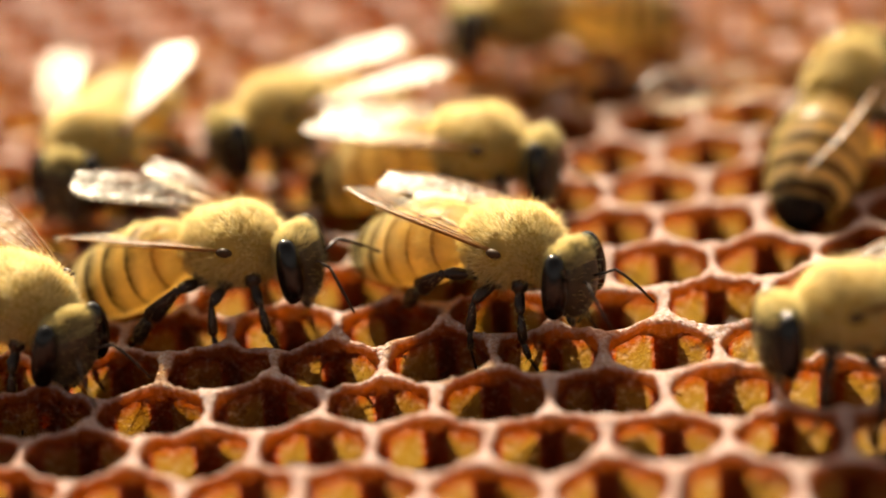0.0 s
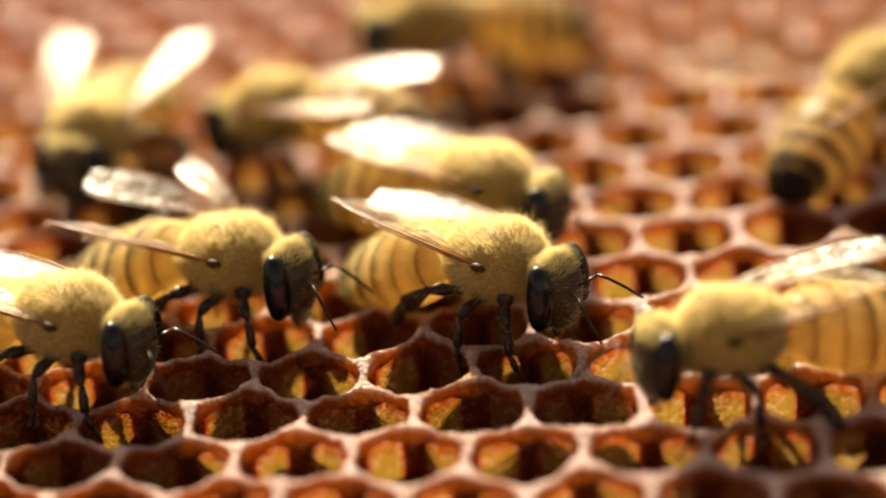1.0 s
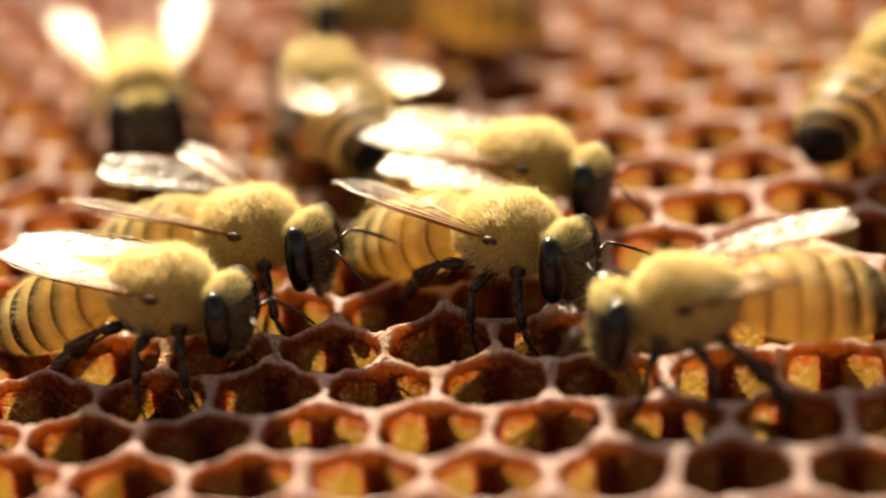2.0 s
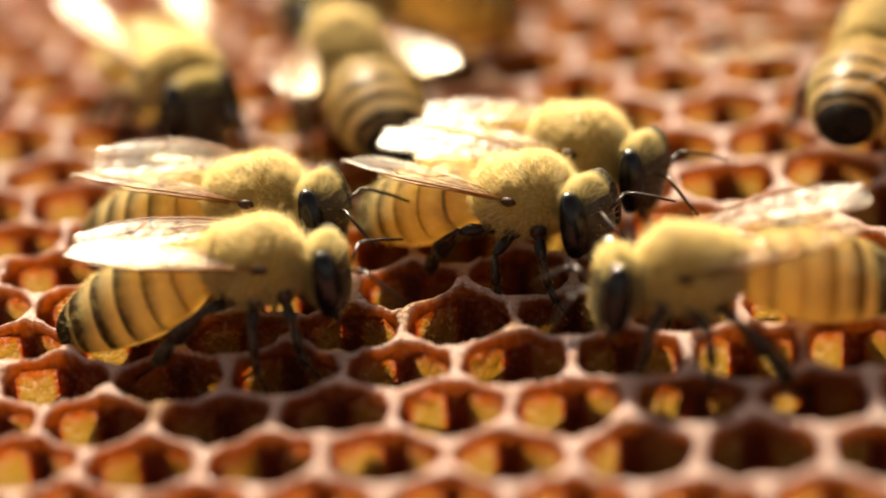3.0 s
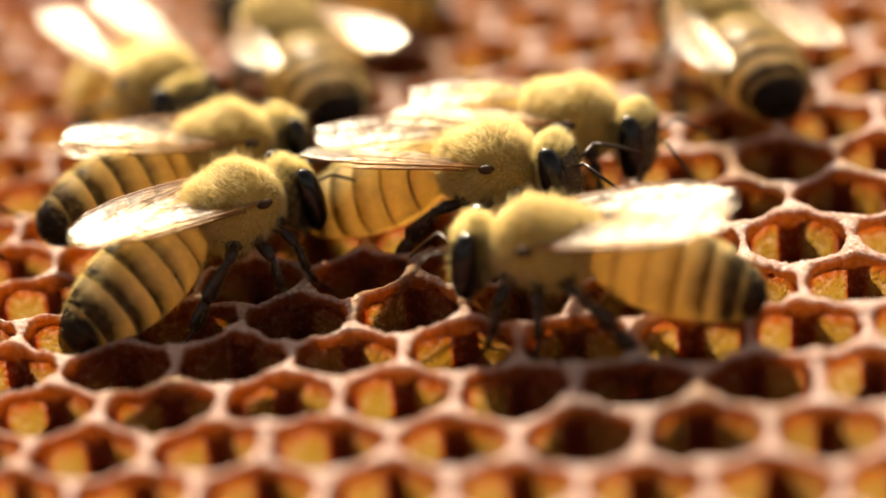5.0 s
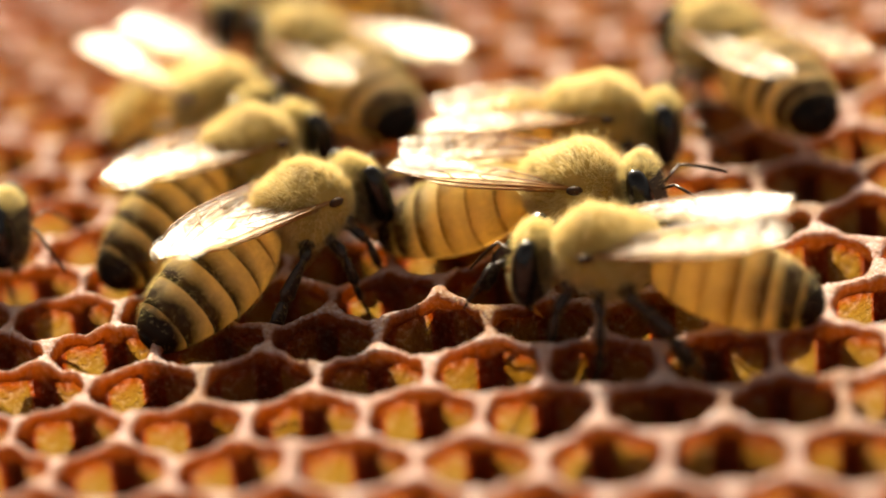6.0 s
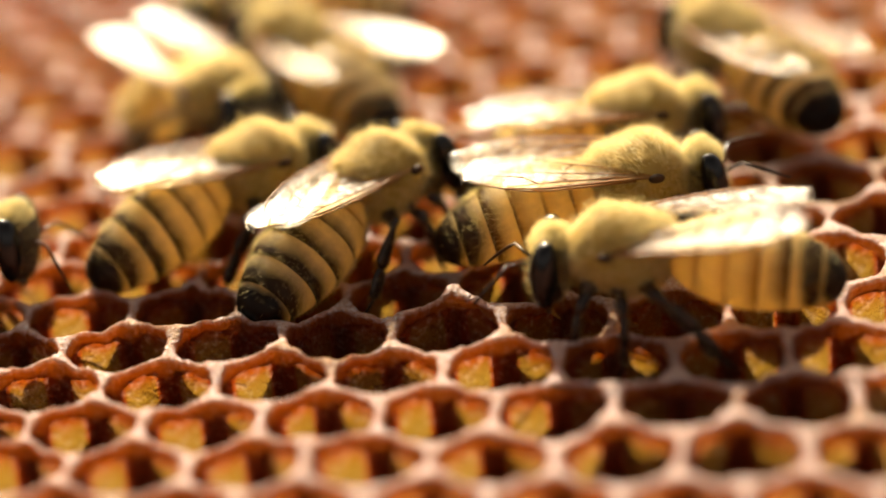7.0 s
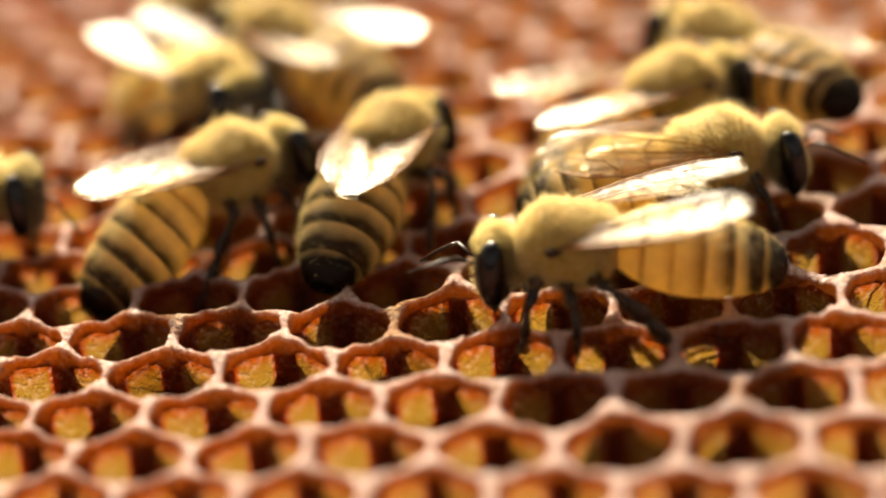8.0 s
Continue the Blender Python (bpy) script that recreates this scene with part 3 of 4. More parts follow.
def step(bee, start, end, beat, reach=13, trail=0):
    """Keys the legs of a bee that walks from start to end: three legs swing forward while three push back; trail turns the hind legs back."""
    for c in bee.children:
        kind = c.name.split(".")[0]
        if kind.endswith("_leg"):
            side = 1 if c.location.y > 0 else -1
            back = trail if kind == "hind_leg" else 0
            phase = 0 if (kind != "middle_leg") == (side > 0) else math.pi
            at, keys, n = c.location.copy(), [], 33
            for i in range(n):
                t = 8.0 * i / (n - 1)
                w = max(0.12, min(1.0, (t - start) * 2, (end - t) * 2)) if start <= t <= end else 0.12
                a = 2 * math.pi * t / beat + phase
                keys.append((t, Matrix.Translation(at) @ pose(0, 0, 0, side * w * 6 * max(0.0, math.cos(a)), 0, side * back - side * w * reach * math.sin(a))))
            walk(c, keys)


bee_1 = make_bee("honey bee with golden furry thorax and pale amber abdomen", "soft_plate")
bee_2 = make_bee("honey bee with striped abdomen walking with its wings held apart")
bee_3 = make_bee("honey bee with boldly striped abdomen walking over comb rims")
bee_4 = make_bee("golden honey bee with shining wings standing on the comb", "soft_plate")
bee_5 = make_bee("honey bee with bright wings beside another bee on the comb", "soft_plate")
bee_6 = make_bee("honey bee with spread white-lit wings turning on the comb", "lined_plate")
bee_7 = make_bee("pale honey bee with raised spread wings facing down the comb")
bee_8 = make_bee("honey bee with striped black-tipped abdomen facing up the comb", "lined_plate")
bee_9 = make_bee("honey bee crossing the far part of the comb")
bee_10 = make_bee("dark honey bee coming onto the comb with feelers forward")

# ---- the comb's pieces ----
for mid, *shape in comb_cells:
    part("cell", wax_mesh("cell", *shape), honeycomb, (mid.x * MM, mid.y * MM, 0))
outer = part("outer_comb", wax_mesh("outer_comb", far_verts, far_faces, far_rims, far_thick_shades, far_lips), honeycomb)
tagged(outer, kind="stuff")


def motions():
    walk(bee_1, [
        (0, stand(6.22, 3.95, -34.7, -4.5)),
        (0.5, stand(6.97, 3.80, -33.0, -3.9)),
        (1, stand(6.45, 3.78, -33.5, -2.4)),
        (1.5, stand(6.28, 3.82, -34.8, -2.3)),
        (1.7, stand(6.10, 3.38, -34.1, -2.6)),
        (2.8, stand(5.69, 5.44, -31.1, 3.0)),
        (3, stand(5.86, 5.23, -30.1, 3.3)),
        (3.5, stand(6.84, 5.93, -23.0, 7.2)),
        (4, stand(6.70, 6.63, -20.8, 8.7)),
        (4.2, stand(6.12, 6.26, -17.4, 8.4)),
        (5.3, stand(6.67, 7.61, -8.1, 4.6)),
        (5.5, stand(7.61, 7.19, -7.3, 5.3)),
        (6, stand(9.36, 7.06, -8.2, 4.1)),
        (6.5, stand(10.77, 7.80, 2.7, 2.1)),
        (7, stand(11.78, 7.72, 12.4, 0.0)),
        (7.5, stand(14.33, 7.60, 13.5, 0.6)),
        (8, stand(15.70, 8.90, 10.2, 0.3)),
    ])
    walk(child(bee_1, "abdomen"), [
        (0, hang(20.9)),
        (0.5, hang(22.7)),
        (1, hang(23.6)),
        (1.5, hang(21.9)),
        (1.7, hang(20.1)),
        (2.8, hang(15.3)),
        (3, hang(13.5)),
        (3.5, hang(10.2)),
        (4, hang(9.7)),
        (4.2, hang(8.4)),
        (5.3, hang(10.4)),
        (5.5, hang(10.2)),
        (6, hang(10.7)),
        (6.5, hang(13.0)),
        (7, hang(10.9)),
        (7.5, hang(11.8)),
        (8, hang(9.1)),
    ])
    walk(bee_2, [
        (0, stand(-7.66, 5.18, -15.0, 0.6)),
        (0.5, stand(-7.50, 6.03, -16.4, 1.6)),
        (1, stand(-6.81, 5.28, -26.0, -0.1)),
        (1.5, stand(-6.54, 5.28, -27.3, 0.8)),
        (1.7, stand(-6.86, 5.30, -25.9, 0.4)),
        (2.8, stand(-6.75, 5.82, -20.9, 3.1)),
        (3, stand(-7.40, 6.38, -17.4, 2.7)),
        (3.5, stand(-8.13, 7.94, 6.2, 2.2)),
        (4, stand(-7.57, 9.11, 21.7, -3.2)),
        (4.2, stand(-7.60, 8.61, 27.9, -4.4)),
        (5.3, stand(-6.66, 12.15, 34.1, -5.1)),
        (5.5, stand(-6.41, 12.36, 36.2, -3.1)),
        (6, stand(-7.52, 13.20, 44.6, 0.2)),
        (6.5, stand(-7.83, 12.16, 45.4, 0.2)),
        (7, stand(-7.70, 11.20, 37.2, -0.4)),
        (7.5, stand(-8.25, 10.73, 38.7, -1.7)),
        (8, stand(-9.06, 10.15, 40.5, 1.9)),
    ])
    walk(child(bee_2, "abdomen"), [
        (0, hang(21.8)),
        (0.5, hang(16.3)),
        (1, hang(18.5)),
        (1.5, hang(17.1)),
        (1.7, hang(17.3)),
        (2.8, hang(16.6)),
        (3, hang(15.0)),
        (3.5, hang(15.3)),
        (4, hang(8.0)),
        (4.2, hang(8.2)),
        (5.3, hang(13.1)),
        (5.5, hang(14.7)),
        (6, hang(20.3)),
        (6.5, hang(20.9)),
        (7, hang(17.1)),
        (7.5, hang(20.2)),
        (8, hang(26.1)),
    ])
    walk(bee_3, [
        (0, stand(-17.29, 0.26, -40.9, -15.8)),
        (0.5, stand(-15.43, -0.21, -34.8, -11.2)),
        (1, stand(-14.06, -0.50, -23.2, -4.5)),
        (1.5, stand(-12.30, -0.30, -19.4, -5.0)),
        (1.7, stand(-11.58, -0.76, -19.8, -4.7)),
        (2.8, stand(-7.47, -0.44, -6.1, -2.9)),
        (3, stand(-6.84, -0.38, -0.6, -2.7)),
        (3.5, stand(-4.58, 1.04, 22.1, -2.5)),
        (4, stand(-5.03, 2.12, 30.7, -1.0)),
        (4.2, stand(-6.01, 2.12, 34.2, 0.1)),
        (5.3, stand(-5.79, 4.59, 39.2, 1.2)),
        (5.5, stand(-4.84, 4.39, 40.1, 0.5)),
        (6, stand(-4.04, 6.25, 41.6, 3.1)),
        (6.5, stand(-2.86, 7.41, 44.9, 4.2)),
        (7, stand(-1.21, 9.06, 51.8, 2.9)),
        (7.5, stand(-0.37, 10.29, 59.9, 1.6)),
        (8, stand(-0.88, 12.33, 71.9, -4.6)),
    ])
    walk(child(bee_3, "abdomen"), [
        (0, hang(32.8)),
        (0.5, hang(33.5)),
        (1, hang(24.5)),
        (1.5, hang(25.1)),
        (1.7, hang(25.6)),
        (2.8, hang(22.0)),
        (3, hang(22.3)),
        (3.5, hang(22.1)),
        (4, hang(18.2)),
        (4.2, hang(19.5)),
        (5.3, hang(18.6)),
        (5.5, hang(17.1)),
        (6, hang(16.6)),
        (6.5, hang(17.9)),
        (7, hang(16.8)),
        (7.5, hang(20.5)),
        (8, hang(24.4)),
    ])
    walk(bee_4, [
        (0, stand(21.80, -3.53, -163.2, -3.2)),
        (0.5, stand(19.68, -3.30, -160.9, -2.5)),
        (1, stand(17.31, -4.32, -163.2, -0.1)),
        (1.5, stand(15.18, -4.29, -165.2, -0.6)),
        (1.7, stand(14.57, -4.15, -166.4, -0.7)),
        (2.8, stand(13.96, -3.24, -172.7, 1.6)),
        (3, stand(13.47, -3.03, -172.9, 1.1)),
        (3.5, stand(12.20, -1.20, -161.0, 3.2)),
        (4, stand(11.46, -1.23, -178.5, 2.2)),
        (4.2, stand(10.42, -1.69, -184.0, 1.6)),
        (5.3, stand(9.30, -1.34, -189.8, -1.3)),
        (5.5, stand(10.12, -1.21, -190.4, -0.9)),
        (6, stand(10.93, -0.25, -189.2, -0.8)),
        (6.5, stand(11.19, -0.01, -189.2, -0.8)),
        (7, stand(11.08, -0.24, -184.6, -2.1)),
        (7.5, stand(10.15, -0.58, -181.9, -3.0)),
        (8, stand(8.40, -0.35, -178.8, -3.6)),
    ])
    walk(child(bee_4, "abdomen"), [
        (0, hang(17.9)),
        (0.5, hang(14.7)),
        (1, hang(8.1)),
        (1.5, hang(5.2)),
        (1.7, hang(4.8)),
        (2.8, hang(8.3)),
        (3, hang(7.7)),
        (3.5, hang(12.5)),
        (4, hang(13.6)),
        (4.2, hang(14.4)),
        (5.3, hang(13.4)),
        (5.5, hang(11.8)),
        (6, hang(14.0)),
        (6.5, hang(9.2)),
        (7, hang(9.4)),
        (7.5, hang(13.6)),
        (8, hang(11.7)),
    ])
    walk(bee_5, [
        (0, stand(4.11, 15.74, -12.6, -5.2)),
        (0.5, stand(4.39, 14.28, -23.1, -6.0)),
        (1, stand(5.60, 12.53, -22.3, -8.0)),
        (1.5, stand(5.75, 11.78, -18.2, -7.1)),
        (1.7, stand(6.01, 11.85, -15.4, -6.7)),
        (2.8, stand(8.47, 10.53, -25.7, -5.5)),
        (3, stand(8.52, 10.41, -25.9, -5.3)),
        (3.5, stand(9.79, 10.47, -21.2, -7.0)),
        (4, stand(10.77, 10.43, -19.9, -5.5)),
        (4.2, stand(10.75, 10.61, -18.2, -5.0)),
        (5.3, stand(10.43, 12.61, -13.1, -4.4)),
        (5.5, stand(10.75, 13.10, -10.2, -4.2)),
        (6, stand(10.46, 15.11, 0.8, -5.0)),
        (6.5, stand(11.44, 14.41, 10.9, -4.1)),
        (7, stand(11.87, 14.96, 19.0, -3.3)),
        (7.5, stand(12.87, 15.74, 30.0, -2.3)),
        (8, stand(13.77, 16.79, 35.0, 0.6)),
    ])
    walk(child(bee_5, "abdomen"), [
        (0, hang(25.3)),
        (0.5, hang(25.0)),
        (1, hang(21.0)),
        (1.5, hang(21.9)),
        (1.7, hang(21.8)),
        (2.8, hang(20.8)),
        (3, hang(20.1)),
        (3.5, hang(20.2)),
        (4, hang(16.5)),
        (4.2, hang(15.3)),
        (5.3, hang(15.3)),
        (5.5, hang(15.1)),
        (6, hang(16.1)),
        (6.5, hang(19.6)),
        (7, hang(18.1)),
        (7.5, hang(22.4)),
        (8, hang(22.2)),
    ])
    walk(bee_6, [
        (0, stand(-6.78, 21.10, -146.6, -6.0)),
        (0.5, stand(-6.67, 23.03, -152.8, -7.7)),
        (1, stand(-6.38, 23.25, -209.1, -18.6)),
        (1.5, stand(-5.04, 22.39, -235.3, -14.5)),
        (1.7, stand(-4.88, 22.46, -241.7, -11.8)),
        (2.8, stand(-3.90, 23.23, -252.9, 2.5)),
        (3, stand(-4.16, 23.27, -252.0, 3.8)),
        (3.5, stand(-3.50, 24.32, -255.8, 5.0)),
        (4, stand(-3.93, 23.71, -253.7, 4.2)),
        (4.2, stand(-4.31, 23.99, -253.3, 4.0)),
        (5.3, stand(-5.63, 26.06, -246.0, 3.2)),
        (5.5, stand(-5.35, 26.22, -244.7, 4.0)),
        (6, stand(-5.52, 26.33, -236.0, 3.5)),
        (6.5, stand(-6.78, 26.85, -234.2, 5.3)),
        (7, stand(-7.63, 27.28, -233.6, 5.6)),
        (7.5, stand(-8.17, 27.15, -228.7, 5.3)),
        (8, stand(-8.47, 26.98, -224.9, 3.8)),
    ])
    walk(child(bee_6, "abdomen"), [
        (0, hang(35.5)),
        (0.5, hang(37.3)),
        (1, hang(17.5)),
        (1.5, hang(12.2)),
        (1.7, hang(11.3)),
        (2.8, hang(-0.7)),
        (3, hang(-0.3)),
        (3.5, hang(1.5)),
        (4, hang(-0.0)),
        (4.2, hang(-0.4)),
        (5.3, hang(1.5)),
        (5.5, hang(2.8)),
        (6, hang(0.6)),
        (6.5, hang(3.3)),
        (7, hang(3.4)),
        (7.5, hang(1.7)),
        (8, hang(1.9)),
    ])
    walk(bee_7, [
        (0, stand(-17.03, 18.53, -102.0, -8.9)),
        (0.5, stand(-17.13, 20.16, -102.1, -10.0)),
        (1, stand(-16.48, 21.37, -101.4, -7.5)),
        (1.5, stand(-15.85, 22.89, -88.5, -5.4)),
        (1.7, stand(-15.31, 22.45, -84.2, -3.8)),
        (2.8, stand(-14.22, 24.07, -62.7, 0.5)),
        (3, stand(-13.37, 21.60, -62.3, -2.2)),
        (3.5, stand(-12.07, 21.17, -59.5, -1.6)),
        (4, stand(-12.07, 19.94, -59.2, 1.0)),
        (4.2, stand(-12.09, 19.41, -57.8, 0.9)),
        (5.3, stand(-11.25, 19.42, -52.4, 1.0)),
        (5.5, stand(-10.86, 19.03, -49.9, 2.1)),
        (6, stand(-10.12, 20.05, -41.7, 1.0)),
        (6.5, stand(-10.19, 20.61, -38.1, 3.4)),
        (7, stand(-11.05, 20.88, -47.7, 2.1)),
        (7.5, stand(-11.58, 20.95, -47.7, 4.3)),
        (8, stand(-11.58, 20.88, -49.7, 4.8)),
    ])
    walk(child(bee_7, "abdomen"), [
        (0, hang(18.2)),
        (0.5, hang(20.2)),
        (1, hang(19.2)),
        (1.5, hang(11.3)),
        (1.7, hang(10.1)),
        (2.8, hang(12.7)),
        (3, hang(13.5)),
        (3.5, hang(18.4)),
        (4, hang(20.2)),
        (4.2, hang(19.9)),
        (5.3, hang(21.1)),
        (5.5, hang(22.1)),
        (6, hang(24.1)),
        (6.5, hang(25.2)),
        (7, hang(23.0)),
        (7.5, hang(19.3)),
        (8, hang(16.9)),
    ])
    walk(bee_8, [
        (0, stand(23.84, 21.73, 69.2, 5.9)),
        (0.5, stand(25.24, 23.42, 62.0, 2.5)),
        (1, stand(26.55, 23.81, 56.8, 1.2)),
        (1.5, stand(27.32, 23.93, 54.6, -0.5)),
        (1.7, stand(27.26, 23.71, 56.1, -1.9)),
        (2.8, stand(25.33, 21.60, 67.9, -2.9)),
        (3, stand(24.69, 21.66, 73.1, -2.5)),
        (3.5, stand(23.15, 23.79, 88.1, 3.9)),
        (4, stand(22.27, 23.71, 91.1, 3.1)),
        (4.2, stand(21.55, 24.05, 92.2, 2.7)),
        (5.3, stand(17.81, 24.28, 112.0, -0.3)),
        (5.5, stand(18.14, 23.77, 113.0, -0.9)),
        (6, stand(17.34, 24.23, 117.0, -0.6)),
        (6.5, stand(17.19, 23.84, 117.5, -0.5)),
        (7, stand(16.60, 24.63, 120.0, 0.3)),
        (7.5, stand(16.53, 23.22, 125.0, 1.0)),
        (8, stand(16.20, 22.98, 130.0, 1.2)),
    ])
    walk(child(bee_8, "abdomen"), [
        (0, hang(14.4)),
        (0.5, hang(15.4)),
        (1, hang(12.9)),
        (1.5, hang(9.2)),
        (1.7, hang(9.0)),
        (2.8, hang(2.5)),
        (3, hang(2.3)),
        (3.5, hang(4.8)),
        (4, hang(0.1)),
        (4.2, hang(-1.1)),
        (5.3, hang(2.3)),
        (5.5, hang(1.8)),
        (6, hang(3.0)),
        (6.5, hang(3.2)),
        (7, hang(3.8)),
        (7.5, hang(-0.7)),
        (8, hang(-2.4)),
    ])
    walk(bee_9, [
        (0, stand(5.91, 34.37, -156.3, 1.9)),
        (0.5, stand(3.95, 35.64, -160.7, -0.1)),
        (1, stand(1.58, 35.59, -160.8, -0.2)),
        (1.5, stand(-0.27, 35.58, -160.1, 1.6)),
        (2.8, stand(-4.38, 32.45, -155.3, 2.8)),
        (3.5, stand(-4.23, 31.46, -153.8, 4.0)),
        (4.2, stand(-4.93, 30.28, -151.2, 4.7)),
        (5.3, stand(-6.45, 32.74, -152.0, 4.9)),
        (6, stand(-8.20, 33.70, -154.2, 2.9)),
        (6.5, stand(-9.86, 33.13, -154.7, 3.9)),
        (7, stand(-10.95, 33.76, -159.8, 4.6)),
        (8, stand(-12.78, 32.60, -153.9, 4.3)),
    ])
    walk(child(bee_9, "abdomen"), [
        (0, hang(10.2)),
        (0.5, hang(11.7)),
        (1, hang(11.9)),
        (1.5, hang(11.1)),
        (2.8, hang(11.8)),
        (3.5, hang(9.9)),
        (4.2, hang(10.4)),
        (5.3, hang(13.5)),
        (6, hang(14.1)),
        (6.5, hang(11.5)),
        (7, hang(9.2)),
        (8, hang(11.1)),
    ])
    walk(bee_10, [
        (0, stand(-45.28, 11.85, 1.7, -5.2)),
        (4.2, stand(-27.02, 6.32, -5.9, -3.1)),
        (5.3, stand(-23.55, 6.42, -5.6, -3.3)),
        (6, stand(-22.56, 7.57, -4.9, -3.7)),
        (6.5, stand(-22.45, 6.69, -5.2, -4.3)),
        (7, stand(-22.61, 6.06, -5.0, -4.3)),
        (7.5, stand(-22.65, 7.09, -4.4, -3.9)),
        (8, stand(-23.17, 9.78, -2.7, -4.1)),
    ])
    walk(child(bee_10, "abdomen"), [
        (0, hang(20.5)),
        (4.2, hang(21.3)),
        (5.3, hang(21.3)),
        (6, hang(21.5)),
        (6.5, hang(22.9)),
        (7, hang(23.0)),
        (7.5, hang(21.6)),
        (8, hang(20.8)),
    ])
    flat = (11, 6, -8)
    wings(bee_1, [(0, (2, 0, -9), (5, 7, 12)), (1, (6, 0, -3), (3, 10, 13)), (1.5, (9, 1, -4), (5, 9, 12)), (3, (0, 9, 0), (9, 10, 8)), (4, (-8, 13, 3), (9, 12, 8)), (6, (-2, 14, 4), (5, 12, -4)), (7, (8, 7, 8), (1, 6, -14)), (8, (6, 0, 16), (3, 0, -38))])
    wings(bee_2, [(0, (-3, 17, 3, 33), (2, 3, 16)), (1, (-4, 17, 3, 38), (12, 11, 17)), (1.5, (-3, 15, 3, 38), (14, 12, 16)), (3, (-12, 14, 12, 8), (7, 11, 10)), (4, (0, 8, 4, 8), (-6, 11, -10)), (5.5, (-5, 9, 5), (-12, 5, -9)), (6, (-4, 8, 5), (-10, 4, -8)), (7, (-3, 10, 4), (-13, 5, -8)), (8, (-5, 11, 5), (-11, 6, -8))])
    wings(bee_3, [(0, (8, 4, 0), (4, 4, 0)), (1.5, (8, -2, 0), (-4, 1, -1)), (3, (-5, 5, 4), (1, 3, -5)), (3.5, (0, 7, 5), (-6, 4, -6)), (4, (0, 8, 5), (-10, 4, -7)), (5.5, (-8, 9, 4), (-8, 4, -8)), (6, (-10, 8, 5), (-3, 4, -7)), (6.5, (-11, 10, 5), (-5, 5, -7)), (7, (-11, 9, 1), (-6, 5, -6)), (7.5, (-11, 8, 0), (-1, 5, -6)), (8, (-9, 3, -1), (6, 1, -3))])
    wings(bee_4, [(0, (-12, 3, -4), (10, 8, -6)), (3, (-12, 3, -4), (12, 10, -2)), (3.7, (-14, 2, -2), (8, 8, 30)), (4.2, (-8, 4, -8), (6, 8, 26)), (5.5, (4, 6, -16), (4, 10, -3)), (6, (3, 5, -18), (4, 10, -3)), (7, (6, 6, -18), (10, 5, -9)), (8, (8, 6, -18), (20, 5, -9))])
    wings(bee_5, [(0, (-6, 2, 1), (12, 3, -3)), (1.5, (12, -2, 5), (-2, 0, -7)), (3, (-14, 2, 1), (12, -3, -3)), (4.2, (-14, 3, 1), (15, -1, -2)), (6, (-8, 3, 2), (12, -1, -3)), (7, (6, 1, 4), (-3, 4, -4)), (7.5, (14, 5, 2), (-2, 3, -4)), (8, (20, 8, 0), (-2, 2, -4))])
    wings(bee_6, [(0, (20, 2, -2), (4, 2, -2)), (1, (18, -2, 2), (20, -3, 8)), (1.5, (8, 0, -5), (18, 0, 0)), (3, (28, 14, -4), (20, 14, -4)), (4.2, (24, 14, -4), (18, 14, -4)), (6, (14, 12, 0), (28, 8, 1)), (8, (19, 14, 0), (17, 11, 1))])
    wings(bee_7, [(0, (12, 1, -4), (24, 0, 6)), (0.8, (20, 5, -1), (22, 5, 2)), (1.7, (20, 7, 0), (20, 7, 0)), (3, (16, 12, -4), (18, 12, -4)), (5.5, (4, 12, -4), (8, 12, -4)), (8, (4, 10, -8), (8, 10, -8))])
    wings(bee_8, [(0, (66, 6, 22), (-4, 2, 30)), (3.0, (62, 6, 22), (-4, 3, 12)), (3.5, (58, 6, 22), (-10, 2, -2)), (4.2, (45, 4, 8), (0, 3, -4)), (5.3, (10, 4, -8), (20, 4, -10)), (8, (2, 3, -6), (14, 4, -10))])
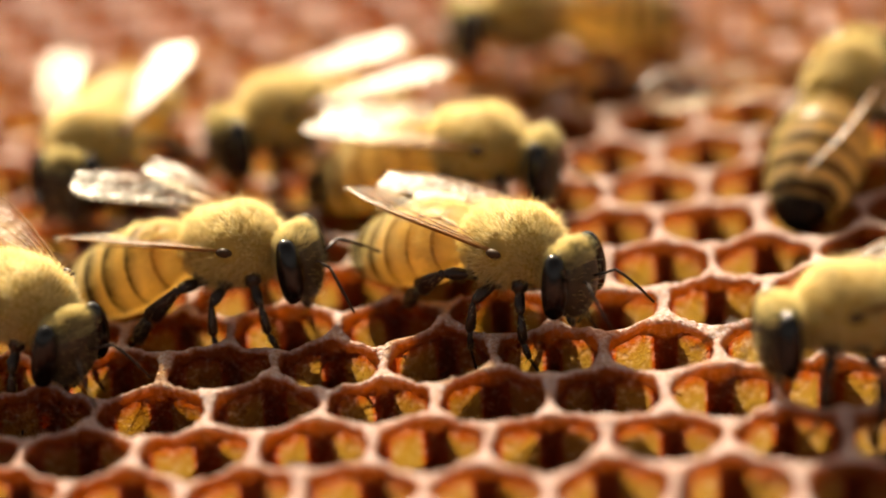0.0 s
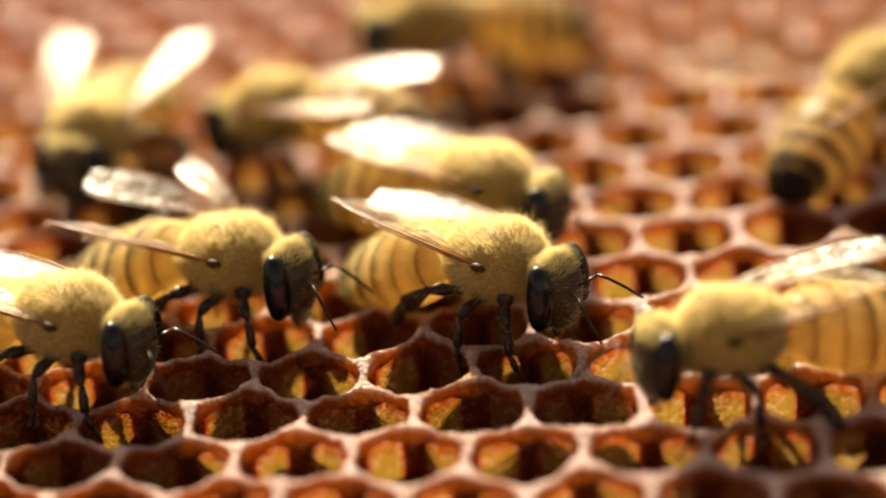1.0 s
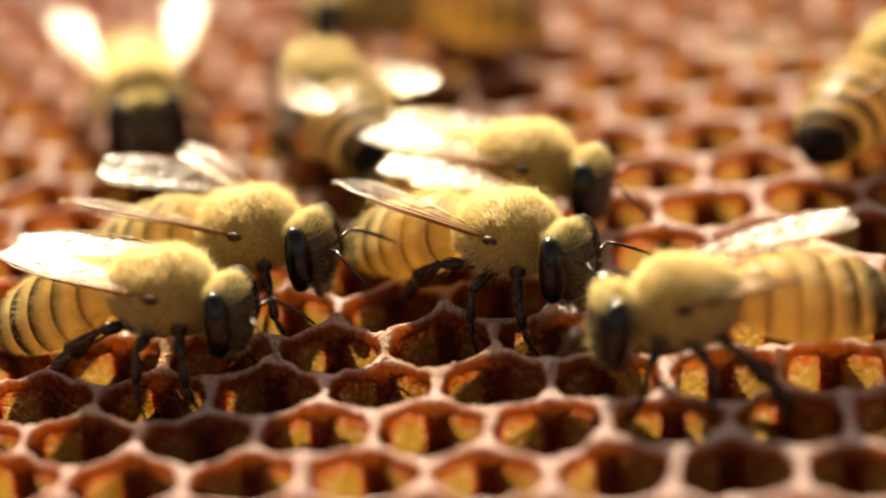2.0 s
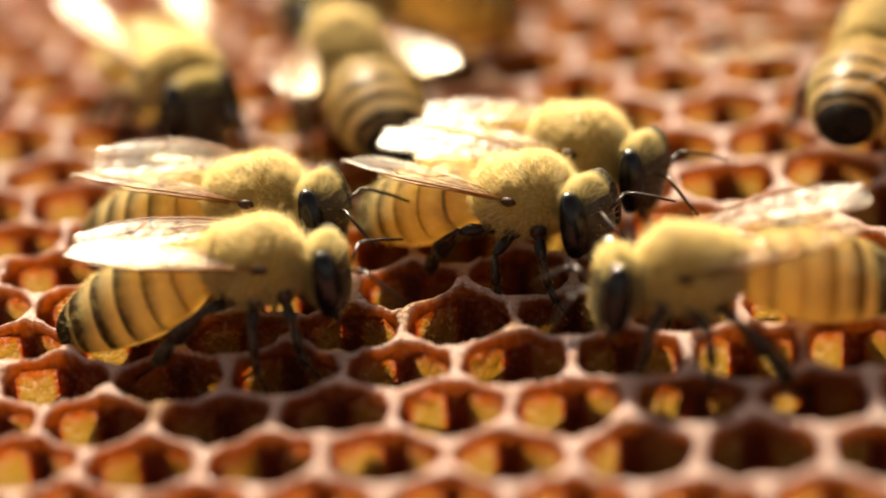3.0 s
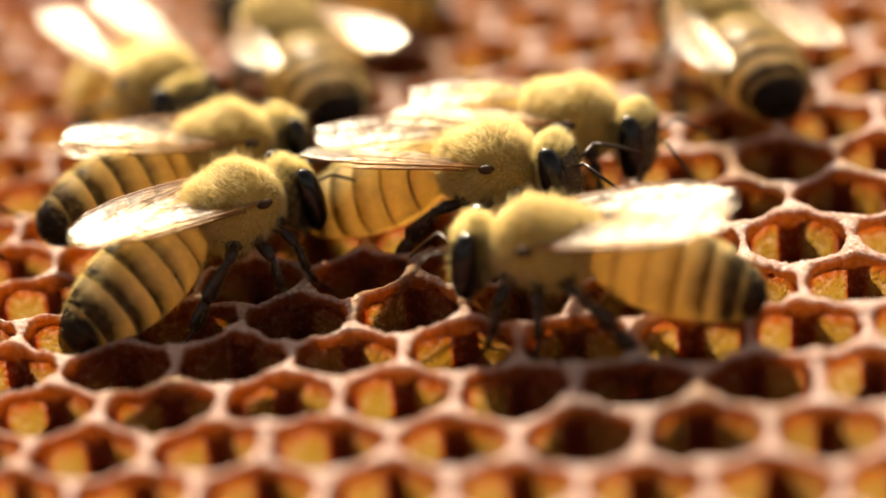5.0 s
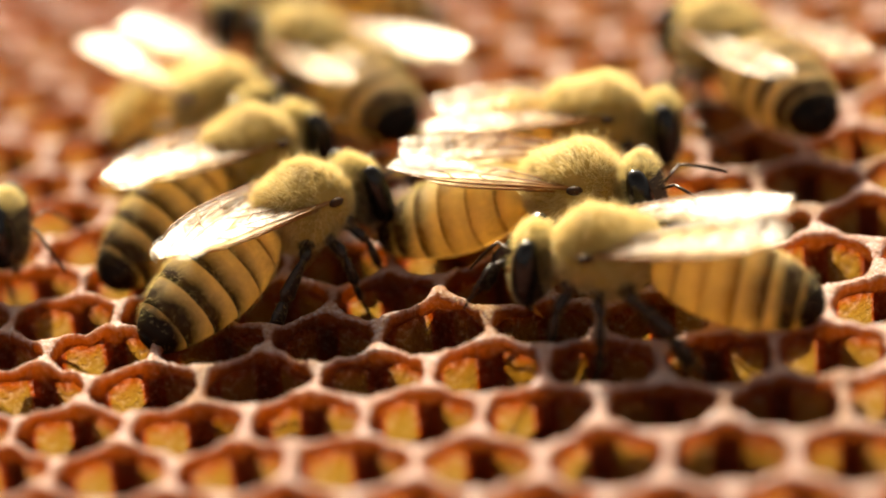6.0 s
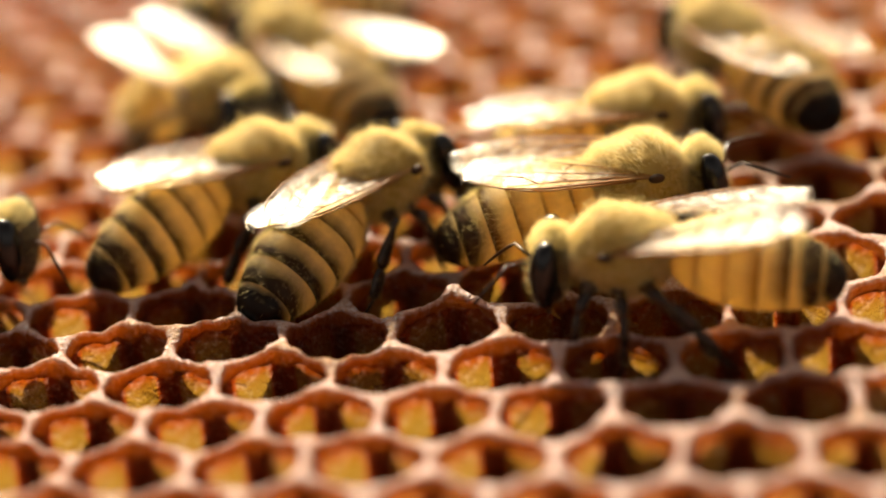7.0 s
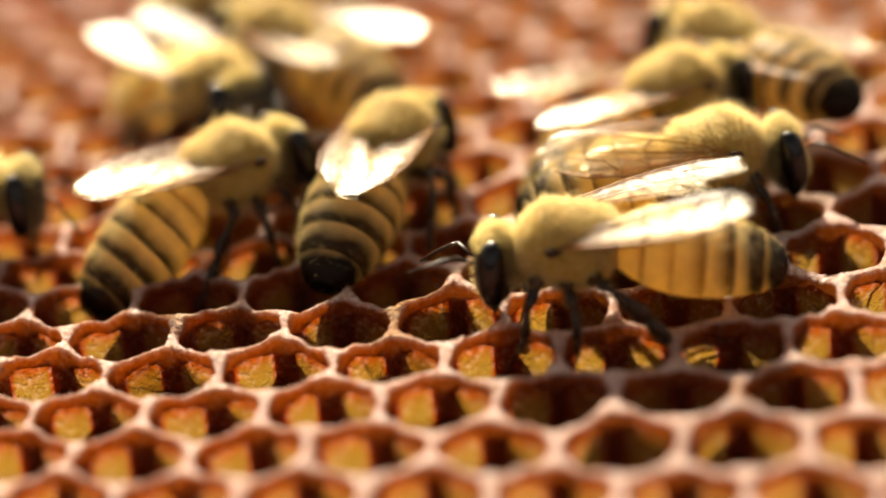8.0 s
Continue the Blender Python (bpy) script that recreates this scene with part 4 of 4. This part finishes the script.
    wings(bee_9, [(0, (8, 4, 16), (8, 4, 16)), (8, (8, 4, 16), (8, 4, 16))])
    wings(bee_10, [(0, flat, flat), (8, flat, flat)])
    feel(bee_1, [(0, 10, 0, 12, 10), (0.7, 6, 12, 4, -8), (1.5, 14, 20, 0, 5), (2.9, 8, 30, 20, 25), (3.5, 0, 18, 12, 30), (4.2, 10, 12, 22, 24), (5.5, 4, 18, 12, 10), (6.5, 14, 22, 4, 16), (7.3, 20, 35, 10, 22), (8, 6, 10, 18, 20)])
    feel(bee_2, [(0, 22, 10, 0, -20), (0.8, 12, -6, 8, -12), (1.6, 24, 12, -4, 0), (3, 10, 15, 14, 5), (4.2, 16, 20, 4, 8), (6, 8, 16, 12, 12), (8, 14, 8, 6, 14)])
    feel(bee_3, [(0, 18, 4, 4, 14), (0.8, 10, 12, 12, -4), (1.6, 4, -6, 16, 0), (2.9, 26, 30, 6, 6), (3.5, 10, -10, 14, 4), (5.5, 16, 18, 6, 12), (8, 12, 10, 10, 14)])
    feel(bee_4, [(0, 6, -10, 12, 0), (1.5, 12, -4, 6, -8), (2.9, 0, -12, 10, 8), (4.0, -8, -6, 12, 4), (6, 10, -14, 4, -6), (7.4, 4, 10, 14, 6), (8, -6, 30, 10, 12)])
    feel(bee_5, [(0, 10, 6, 6, 12), (3, 18, 30, 4, 6), (4, 8, 10, 16, -4), (6, 12, 16, 8, 8), (8, 10, 6, 14, 12)])
    feel(bee_10, [(0, 8, 6, 8, 6), (5.5, 14, 4, 4, -6), (6.5, 6, -8, 12, -14), (7.2, 10, 2, 4, -18), (8, 14, -4, 8, -8)])
    step(bee_1, 5.3, 8.0, 0.9, trail=20)
    step(bee_2, 2.6, 6.2, 1.0)
    step(bee_3, 0.0, 8.0, 0.95)
    step(bee_4, 0.0, 5.5, 0.9)
    step(bee_5, 0.0, 8.0, 1.1)
    step(bee_6, 0.6, 3.2, 0.8)
    step(bee_8, 2.6, 5.6, 0.9)
    step(bee_9, 0.0, 8.0, 1.0)
    step(bee_10, 0.0, 6.3, 0.9)

motions()
